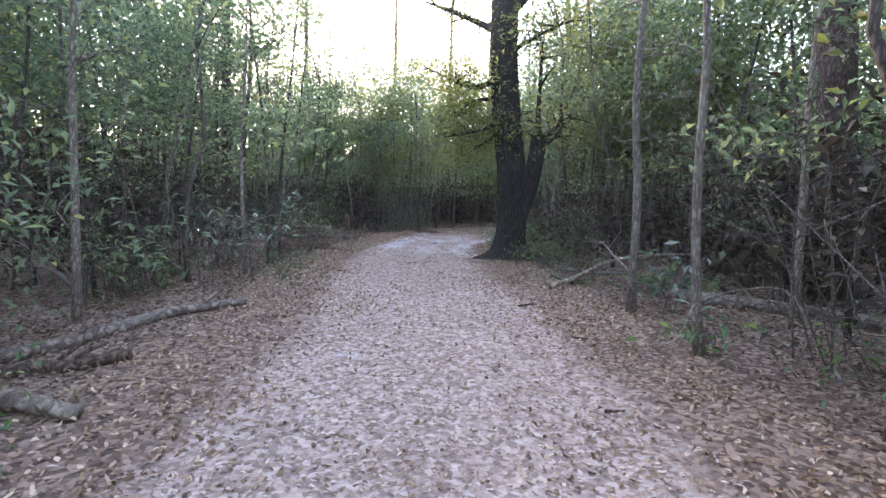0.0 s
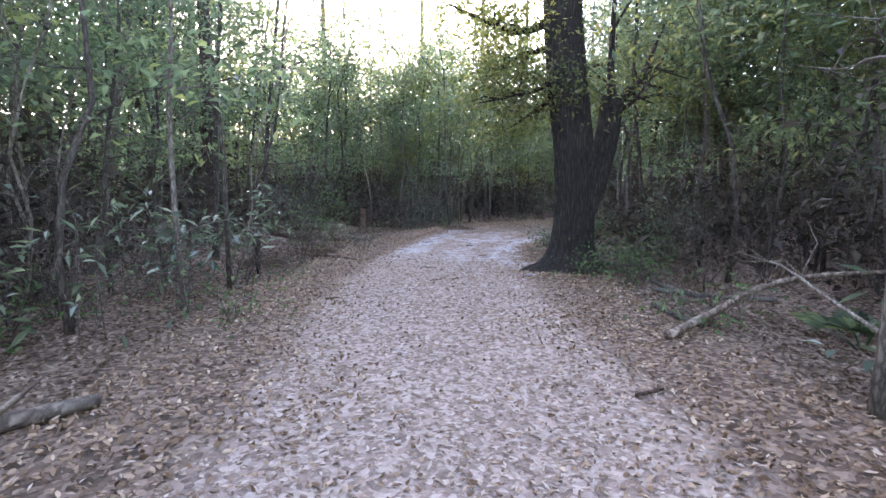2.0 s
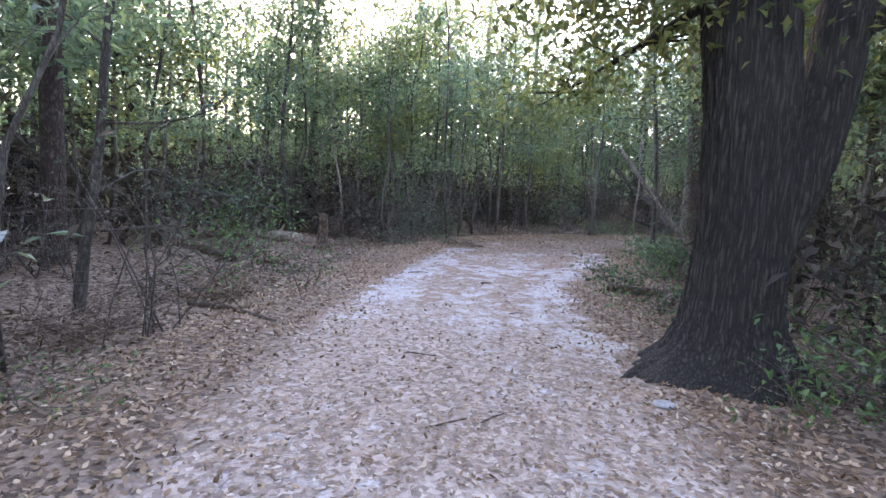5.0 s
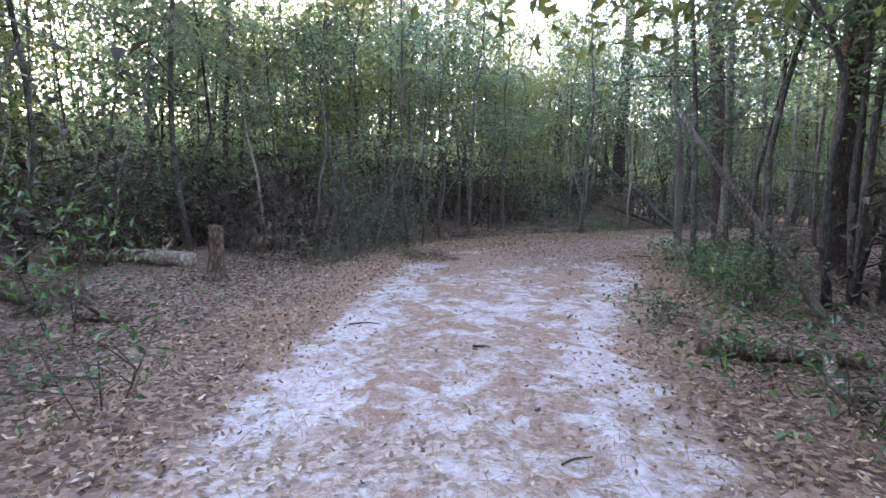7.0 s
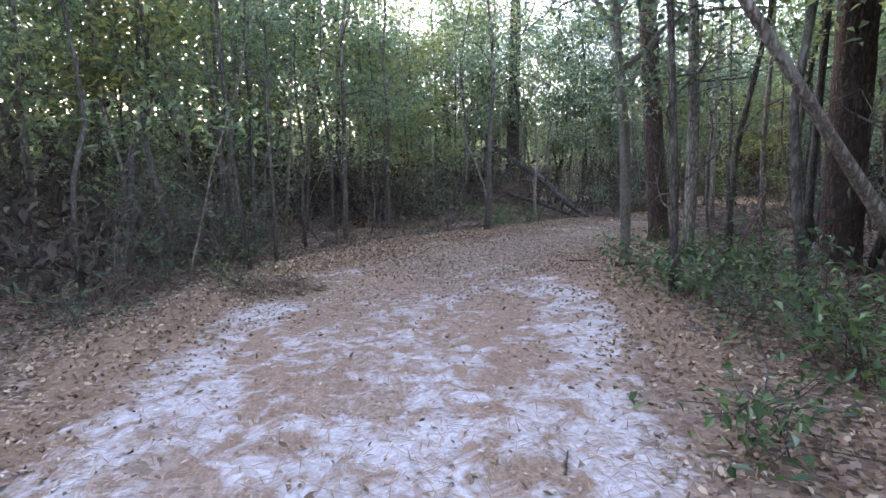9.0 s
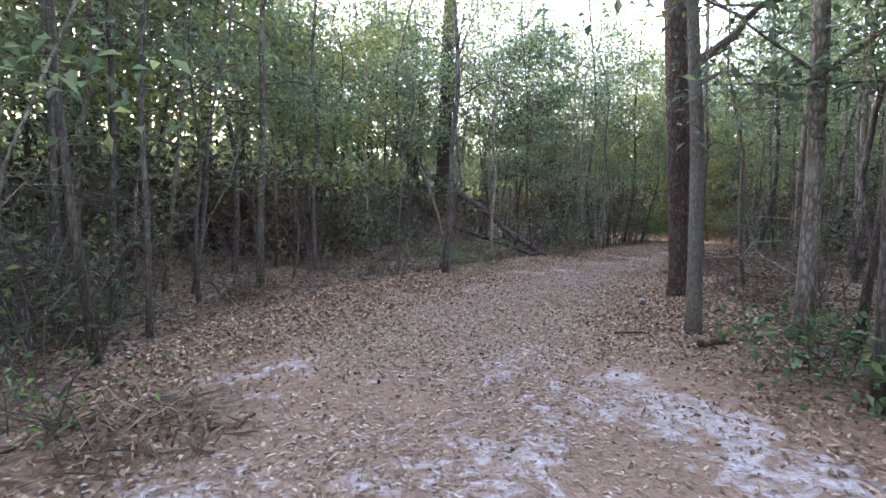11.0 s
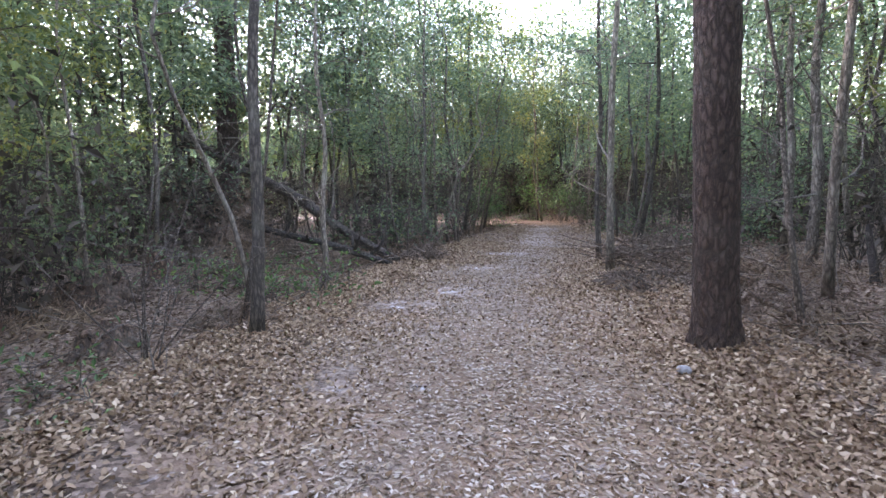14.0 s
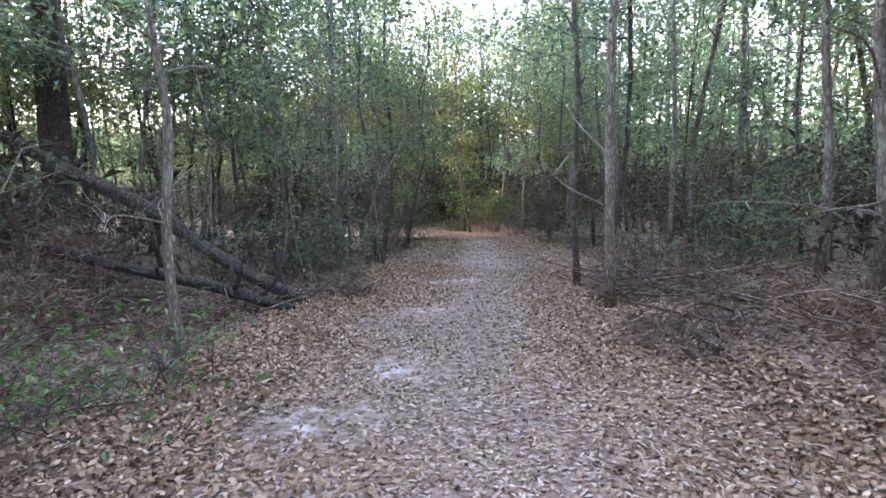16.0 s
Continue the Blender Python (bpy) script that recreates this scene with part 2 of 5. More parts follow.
def curve_points(points, n):
    """A smooth line through the given points, in n steps."""
    p = np.array(points, float)
    if len(p) < 3:
        u = np.linspace(0, 1, n)[:, None]
        return p[0] * (1 - u) + p[-1] * u
    q = np.vstack([2 * p[0] - p[1], p, 2 * p[-1] - p[-2]])
    out = []
    for s in np.linspace(0, len(p) - 1 - 1e-6, n):
        i, u = int(s), s - int(s)
        a, b, c, d = q[i:i + 4]
        out.append(0.5 * (2 * b + (c - a) * u + (2 * a - 5 * b + 4 * c - d) * u**2 + (3 * b - a - 3 * c + d) * u**3))
    return np.array(out)


class Shape:
    def __init__(self):
        self.v, self.f = [], []

    def tube(self, pts, radii, sides=6, knobs=0.0, rng=None, flare=None, cap=True):
        pts = np.asarray(pts, float)
        n = len(pts)
        tang = np.gradient(pts, axis=0)
        tang /= np.linalg.norm(tang, axis=1)[:, None] + 1e-9
        ref = np.array([1.0, 0, 0]) if abs(tang[0][0]) < 0.8 else np.array([0, 1.0, 0])
        base = len(self.v)
        for i in range(n):
            t = tang[i]
            a = ref - t * (ref @ t)
            a /= np.linalg.norm(a)
            b = np.cross(t, a)
            ref = a
            for k in range(sides):
                w = 2 * math.pi * k / sides
                r = radii[i]
                if rng is not None and knobs:
                    r *= 1 + rng.uniform(-knobs, knobs)
                if flare is not None:
                    r *= flare(i, w)
                self.v.append(tuple(pts[i] + (a * math.cos(w) + b * math.sin(w)) * r))
        for i in range(n - 1):
            for k in range(sides):
                k2 = (k + 1) % sides
                self.f.append((base + i * sides + k, base + i * sides + k2, base + (i + 1) * sides + k2, base + (i + 1) * sides + k))
        if cap:
            self.f.append(tuple(base + k for k in range(sides))[::-1])
            self.f.append(tuple(base + (n - 1) * sides + k for k in range(sides)))
        return self

    def make(self, name, material, parent=None, label="", smooth_shade=True):
        return mesh_object(name, self.v, self.f, material, parent, smooth_shade, label)


def leaf_mesh(centres, length, width, rng, flat=0.5, curl=0.25):
    """Pointed, folded leaves at the given places: arrays of vertices and triangles."""
    c = np.asarray(centres, float)
    n = len(c)
    az = rng.uniform(0, 2 * np.pi, n)
    dip = rng.normal(-0.25 if flat > 0.3 else 0.0, flat, n)
    roll = rng.normal(0, flat, n)
    d = np.stack([np.cos(az) * np.cos(dip), np.sin(az) * np.cos(dip), np.sin(dip)], 1)
    s = np.stack([-np.sin(az), np.cos(az), np.zeros(n)], 1)
    up = np.cross(d, s)
    s = s * np.cos(roll)[:, None] + up * np.sin(roll)[:, None]
    up = np.cross(d, s)
    le = (length * rng.uniform(0.6, 1.3, n))[:, None]
    wi = (width * rng.uniform(0.7, 1.25, n))[:, None]
    lift = curl * wi
    v = np.stack([c, c + d * le * 0.45 + s * wi / 2 + up * lift, c + d * le - up * lift, c + d * le * 0.45 - s * wi / 2 + up * lift], 1).reshape(-1, 3)
    i = np.arange(n)[:, None] * 4
    f = np.concatenate([i + [0, 1, 2], i + [0, 2, 3]], 1).reshape(-1, 3)
    return v, f


def litter_mesh(x, y, z, length, width, rng, tilt=0.22):
    """Fallen leaves, each of four faces with a curled tip."""
    n = len(x)
    c = np.stack([x, y, z], 1)
    az, dip, roll = rng.uniform(0, 2 * np.pi, n), rng.normal(0.08, tilt, n), rng.normal(0, tilt, n)
    d = np.stack([np.cos(az) * np.cos(dip), np.sin(az) * np.cos(dip), np.sin(dip)], 1)
    s = np.stack([-np.sin(az), np.cos(az), np.zeros(n)], 1)
    s = s * np.cos(roll)[:, None] + np.cross(d, s) * np.sin(roll)[:, None]
    up = np.cross(d, s)
    le, wi = (length * rng.uniform(0.55, 1.3, n))[:, None], (width * rng.uniform(0.6, 1.3, n))[:, None]
    cu = rng.normal(0.1, 0.2, n)[:, None] * wi
    tip = rng.normal(0.1, 0.16, n)[:, None] * le
    v = np.stack([c - d * le * 0.5, c - d * le * 0.15 + s * wi * 0.5 + up * cu, c - d * le * 0.15 - s * wi * 0.5 + up * cu,
                  c + d * le * 0.22 + s * wi * 0.42 + up * cu, c + d * le * 0.22 - s * wi * 0.42 + up * cu, c + d * le * 0.5 + up * tip], 1).reshape(-1, 3)
    i = np.arange(n)[:, None] * 6
    f = np.concatenate([i + [0, 2, 1], i + [1, 2, 4], i + [1, 4, 3], i + [3, 4, 5]], 1).reshape(-1, 3)
    return v, f


# ---- ground ----
def axis(lo, hi, step, far):
    inner = np.arange(lo, hi + step / 2, step)
    grow = []
    d, x = step, 0.0
    while x < far:
        d *= 1.35
        x += d
        grow.append(x)
    return np.concatenate([lo - np.array(grow[::-1]), inner, hi + np.array(grow)])


SAND_SPOTS = [(0.0, 21.9, 0.95), (0.9, 21.3, 0.4), (2.9, 20.9, 0.55), (2.35, 24.9, 0.5), (3.7, 25.3, 0.3), (6.9, 26.45, 0.5), (5.65, 26.35, 0.4), (8.6, 27.3, 0.45), (10.4, 28.1, 0.5)]


def patch_of_sand(x, y):
    """Bare spots of pale sand where the leaves have been trodden away, 0 to 1."""
    out = np.zeros_like(x)
    for sx, sy, sr in SAND_SPOTS:
        d = np.hypot(x - sx + 0.12 * np.sin(5 * y + sx), (y - sy) * 0.8 + 0.12 * np.sin(4 * x + sy))
        out = np.maximum(out, 1 - smooth(0.35 * sr, 1.15 * sr, d))
    return out


def build_ground():
    gx, gy = axis(-9, 20, 0.2, 600), axis(-3, 36, 0.2, 600)
    X, Y = np.meshgrid(gx, gy)
    x, y = X.ravel(), Y.ravel()
    z = height(x, y)
    nx, ny = len(gx), len(gy)
    i = (np.arange(ny - 1)[:, None] * nx + np.arange(nx - 1)[None]).ravel()
    f = np.stack([i, i + 1, i + 1 + nx, i + nx], 1)
    ob = mesh_object("ground", np.stack([x, y, z], 1), f, GROUND)
    gap, along, side = trail_gap(x, y)
    path = (1 - smooth(-1.1, 0.6, gap)) * (1 - 0.45 * smooth(19, 22, y) * (1 - smooth(27, 31, y)))
    wander = y + 1.1 * np.sin(1.7 * x + 0.9) + 0.6 * np.sin(3.9 * x + 1.3 * y)
    zone = smooth(9.5, 15.5, wander) * (1 - smooth(19.2, 23.6, wander))
    rut = np.maximum(np.exp(-((gap + 0.55) / 0.42) ** 2), 0.55 * np.exp(-((gap + 1.9) / 0.5) ** 2))
    sand = np.clip(zone * (0.22 + 0.28 * rut + 0.08 * np.sin(2.9 * x + 1.1 * y) * np.sin(1.9 * y - 1.2 * x)) * (1 - smooth(-0.1, 0.5, gap)) + 0.2 * (1 - smooth(-0.7, 0.0, gap)), 0, 1)
    sand = np.maximum(sand, 0.43 * patch_of_sand(x, y))
    needles = zone * 0.55 * (1 - smooth(-0.1, 0.8, gap)) + 0.5 * smooth(17.5, 20, y) * (1 - smooth(24, 28, y)) * (1 - smooth(-0.2, 0.8, gap)) + 0.2 * smooth(13, 17, y)
    for key, val in (("path", path), ("sand", sand), ("needles", needles)):
        ob.data.attributes.new(key, "FLOAT", "POINT").data.foreach_set("value", val.astype(np.float32))
    tagged(ob, "leaf-strewn forest floor with a worn sandy trail", "ground", kind="structure")


build_ground()

# ---- things ----
rs = np.random.RandomState


def limb_shape(start, points, r0, rng, twigs=4, sides=6, n=7):
    """One limb with its twigs, and the places where its leaves grow."""
    sh = Shape()
    line = curve_points([start, *points], n)
    sh.tube(line, np.linspace(r0, max(r0 * 0.2, 0.003), n), sides, cap=False)
    tips = [line[-3], line[-2], line[-1]]
    for k in range(twigs):
        a = line[rng.randint(n // 3, n - 1)]
        w, el = rng.uniform(0, 2 * math.pi), rng.uniform(-0.3, 0.7)
        ln = rng.uniform(0.25, 0.7) * (1 + r0 * 8)
        b = a + np.array([math.cos(w) * math.cos(el), math.sin(w) * math.cos(el), math.sin(el)]) * ln
        m = (a + b) / 2 + rng.normal(0, 0.06, 3)
        sh.tube([a, m, b], [r0 * 0.35 + 0.002, r0 * 0.22 + 0.002, 0.002], 3, cap=False)
        tips += [m, b, b]
    return sh, tips


def crown_of(tips, count, spread, length, width, rng, floor=0.3):
    tips = np.array(tips)
    c = tips[rng.randint(0, len(tips), count)] + rng.normal(0, 1, (count, 3)) * np.array([spread, spread, spread * 0.6])
    c[:, 2] = np.maximum(c[:, 2], floor)
    return leaf_mesh(c, length, width, rng)


def build_tree(name, label, x, y, line, r0, seed, bark, leaf, limbs=6, limb_from=0.35, limb_len=1.3, leaves=1200, spread=0.28, leaf_size=(0.085, 0.036),
               sides=9, top=0.35, group="", rise=(0.1, 0.9), flare=None, rings=14, category="tree", taper=None, knobs=0.04, extra=(), bare=0):
    """A tree whose trunk follows line (heights over the ground under it), with limbs and a leafy crown."""
    rng = rs(seed)
    root = thing(name, x, y, label, category, group)
    pts = curve_points(line, rings)
    radii = r0 * np.linspace(1, top, rings)
    radii[0] *= 1.25
    if taper is not None:
        radii = np.array([taper(p[2]) for p in pts])
    Shape().tube(pts, radii, sides, knobs, rng, flare).make("trunk", bark, root)
    tips = [pts[-1], pts[-1], pts[-2]]
    for k in range(limbs):
        u = limb_from + (1 - limb_from) * (k + rng.uniform(0, 0.8)) / limbs
        i = min(int(u * (rings - 1)), rings - 2)
        a = pts[i] + (pts[i + 1] - pts[i]) * (u * (rings - 1) - i)
        w, el = k * 2.4 + rng.uniform(-0.6, 0.6), rng.uniform(*rise)
        ln = limb_len * rng.uniform(0.6, 1.2) * (1.15 - 0.5 * u)
        d = np.array([math.cos(w) * math.cos(el), math.sin(w) * math.cos(el), math.sin(el)])
        mid = a + d * ln * 0.5 + rng.normal(0, 0.08, 3)
        end = a + d * ln + np.array([0, 0, rng.uniform(-0.25, 0.15)]) * ln + rng.normal(0, 0.05, 3)
        sh, t = limb_shape(a, [mid, end], max(radii[i] * 0.42, 0.006), rng, 4, 6 if sides > 8 else 4, 7 if sides > 8 else 5)
        sh.make("limb", bark, root)
        tips += t
    for a, more, r in extra:
        sh, t = limb_shape(np.array(a), more, r, rng, 5, 8, 9)
        sh.make("limb", bark, root)
        tips += t
    for k in range(bare):
        i = rng.randint(max(1, rings // 9), rings // 2)
        w, el, ln = rng.uniform(0, 6.28), rng.uniform(-0.1, 0.8), rng.uniform(0.5, 1.7)
        d = np.array([math.cos(w) * math.cos(el), math.sin(w) * math.cos(el), math.sin(el)])
        kink = pts[i] + d * ln * 0.4 + rng.normal(0, 0.08, 3)
        end = pts[i] + d * ln + rng.normal(0, 0.2, 3)
        end[2] = max(end[2], 0.2)
        limb_shape(pts[i], [kink, (kink + end) / 2 + rng.normal(0, 0.09, 3), end], max(radii[i] * 0.3, 0.006), rng, 5, 5, 9)[0].make("bare_limb", bark, root)
    if leaves:
        v, f = crown_of(tips, leaves, spread, *leaf_size, rng)
        mesh_object("crown", v, f, leaf, root, False)
    return root


OCCUPIED = []


def claim(x, y, r=0.7):
    OCCUPIED.append((x, y, r))


def free(x, y, r=0.0):
    return all((x - a) ** 2 + (y - b) ** 2 > (c + r) ** 2 for a, b, c in OCCUPIED)


# The old oak beside the trail: trunk, a second stem, roots and limbs.
def build_oak():
    x, y = 1.68, 12.4
    claim(x, y, 1.0)
    rng = rs(5)
    root = thing("oak_tree", x, y, "huge old oak with dark furrowed bark and forked trunk", "tree")

    def trunk_r(z):
        return 0.33 + 0.02 * math.exp(-z) + 0.3 * math.exp(-max(z, 0) / 0.22) - 0.008 * max(z - 3, 0)

    pts = curve_points([(0, 0, -0.12), (0.0, 0, 0.5), (0.01, 0, 1.2), (-0.05, 0, 2.2), (-0.2, 0.05, 3.5), (-0.3, 0.1, 5.5), (-0.2, 0.3, 8.5), (0.0, 0.5, 12)], 90)
    lobes = [(3.5, 1.0), (4.6, 0.5), (5.6, 0.6), (0.4, 0.35), (1.7, 0.5), (2.6, 0.3)]

    def flare(i, w):
        z = pts[i][2]
        amp = math.exp(-max(z, 0) / 0.25)
        lob = sum(s * max(0.0, math.cos((w - a))) ** 10 for a, s in lobes)
        ridge = 0.04 * math.sin(w * 23 + 2.2 * math.sin(z * 3.1) + 0.8 * math.sin(z * 9)) + 0.018 * math.sin(w * 41 + 5 * math.sin(z * 2.3 + w))
        return 1 + amp * (0.55 * lob - 0.12) + ridge + 0.03 * math.sin(w * 3 + z)

    Shape().tube(pts, [trunk_r(p[2]) for p in pts], 96, 0.012, rng, flare).make("trunk", BARK_OAK, root)
    sec = curve_points([(0.12, 0.0, 0.75), (0.26, -0.02, 1.25), (0.42, -0.03, 1.8), (0.55, 0.0, 2.4), (0.62, 0.03, 3.0)], 34)
    Shape().tube(sec, np.linspace(0.2, 0.19, 34), 56, 0.015, rng, lambda i, w: 1 + 0.03 * math.sin(w * 15 + 2 * math.sin(sec[i][2] * 3)) + 0.05 * math.sin(3 * w + i * 0.2)).make("second_trunk", BARK_OAK, root)
    plans = [((0.62, 0.02, 2.85), [(0.58, 0.1, 3.6), (0.65, 0.2, 5.5)], 0.1), ((0.66, 0.02, 2.9), [(1.05, 0.1, 3.25), (1.45, 0.1, 4.2)], 0.085),
             ((0.6, 0, 2.7), [(0.9, -0.3, 2.9), (1.3, -0.5, 3.6)], 0.05),
             ((-0.42, -0.1, 3.3), [(-0.8, -0.25, 3.05), (-1.7, -0.4, 2.85)], 0.06), ((-0.4, 0.2, 3.0), [(-0.8, 1.2, 2.8), (-1.4, 2.2, 2.5)], 0.045), ((-0.45, 0.1, 4.3), [(-1.1, 0.0, 4.1), (-2.2, -0.2, 4.5)], 0.085),
             ((-0.4, 0.3, 3.9), [(-1.0, 0.9, 3.9), (-1.9, 1.6, 3.4)], 0.06), ((-0.3, 0.2, 5.4), [(-1.2, 0.9, 6.0), (-2.4, 1.4, 6.6)], 0.11),
             ((-0.1, 0.3, 6.0), [(0.9, 0.2, 6.9), (2.2, -0.2, 7.6)], 0.12), ((-0.2, 0.3, 7.2), [(-0.6, -0.9, 8.2), (-1.2, -2.0, 8.8)], 0.1), ((-0.1, 0.4, 8.4), [(0.5, 1.6, 9.4), (1.2, 2.6, 10.2)], 0.1),
             ((-0.25, 0.1, 4.9), [(0.5, -0.6, 5.2), (1.3, -1.2, 5.4)], 0.07)]
    for a, b, r in plans:
        sh, t = limb_shape(np.array(a), b, r, rng, 9, 8)
        limb = sh.make("limb", BARK_OAK, root)
        low = a[2] < 5 and b[-1][0] < 0
        v, f = crown_of(t, 1700 if low else 250 if a[2] < 3.5 else 1000, 0.36 if low else 0.45, 0.11, 0.05, rng, 1.9)
        mesh_object("foliage", v, f, LEAF_LIGHT, limb, False)
    for k, (a, ln, r) in enumerate(((3.43, 0.72, 0.1), (4.5, 0.28, 0.07), (5.5, 0.5, 0.09), (0.3, 0.7, 0.1))):
        d = np.array([math.cos(a), math.sin(a), 0])
        side = np.array([-d[1], d[0], 0])
        p = curve_points([d * 0.28 + (0, 0, 0.22), d * 0.5 + side * 0.03 + (0, 0, 0.09), d * (0.3 + ln * 0.65) - side * 0.05 + (0, 0, 0.03), d * (0.35 + ln) + side * 0.08 + (0, 0, -0.03)], 12)
        Shape().tube(p, np.linspace(r, 0.025, 12), 14, 0.16, rng, lambda i, w: 1 - 0.3 * abs(math.sin(w)) + 0.12 * math.sin(5 * w + i)).make("root", BARK_OAK, root)


build_oak()


# Pines: straight plated trunks, crowns far overhead.
def build_pine(x, y, r, lean, label, seed, tall=17):
    claim(x, y, r + 0.5)
    rng = rs(seed)
    line = [(0, 0, -0.1), (lean[0] * 0.2, lean[1] * 0.2, 1.5), (lean[0] * 0.5, lean[1] * 0.5, 4), (lean[0], lean[1], 8), (lean[0] * 1.6, lean[1] * 1.6, tall)]
    ph = rng.uniform(0, 6)
    root = thing("pine_tree", x, y, label, "tree", "tall pines")
    n, sides = (18, 14) if tall == 18 else (60, 40)
    pts = curve_points(line, n)
    Shape().tube(pts, [r * (1.0 + 0.28 * math.exp(-max(p[2], 0) / 0.18) - 0.028 * p[2]) for p in pts], sides, 0.03, rng,
                 lambda i, w: 1 + 0.02 * math.sin(w * 13 + 3 * math.sin(pts[i][2] * 4 + ph)) + 0.05 * math.exp(-max(pts[i][2], 0) / 0.2) * math.sin(5 * w + ph)).make("trunk", BARK_PINE, root)
    tips = []
    for k in range(9):
        u = rng.uniform(0.62, 0.98)
        a = pts[int(u * (n - 1))]
        w = k * 2.4
        ln = rng.uniform(1.2, 2.2)
        sh, t = limb_shape(a, [a + np.array([math.cos(w), math.sin(w), 0.15]) * ln * 0.5, a + np.array([math.cos(w), math.sin(w), 0.35]) * ln], 0.045, rng, 6)
        sh.make("limb", BARK_PINE, root)
        tips += t
    v, f = crown_of(tips, 1500, 0.3, 0.24, 0.022, rng)
    mesh_object("crown", v, f, LEAF_DARK, root, False)
    return root


build_pine(-6.5, 15.2, 0.15, (0.1, 0), "tall dark pine trunk rising out of undergrowth", 11)
build_pine(6.0, 7.6, 0.26, (-0.5, 0.2), "broad dark pine trunk behind slender saplings", 12)
build_pine(6.2, 19.8, 0.22, (-0.15, 0), "reddish pine trunk with one sunlit side", 13)
build_pine(6.24, 23.2, 0.175, (-0.75, 0.2), "tall reddish-brown pine beside the bend in the trail", 14)
build_pine(8.7, 36.4, 0.3, (0.15, 0), "big grey-brown pine behind the fallen trunk", 15, 19)
for far_x, far_y in ((-3.9, 38.5), (0.2, 39.5), (-9, 33), (3.5, 43), (-14, 28)):
    build_pine(far_x, far_y, 0.2, (0.1, 0), "distant pale pine trunk standing above the woods", int(200 + far_x * 3), 18)


def leaning(dx, dy, h, wob, seed):
    rng = rs(seed)
    return [(0, 0, -0.08)] + [(dx * u + rng.normal(0, wob), dy * u + rng.normal(0, wob), h * u) for u in (0.2, 0.4, 0.6, 0.8, 1.0)]


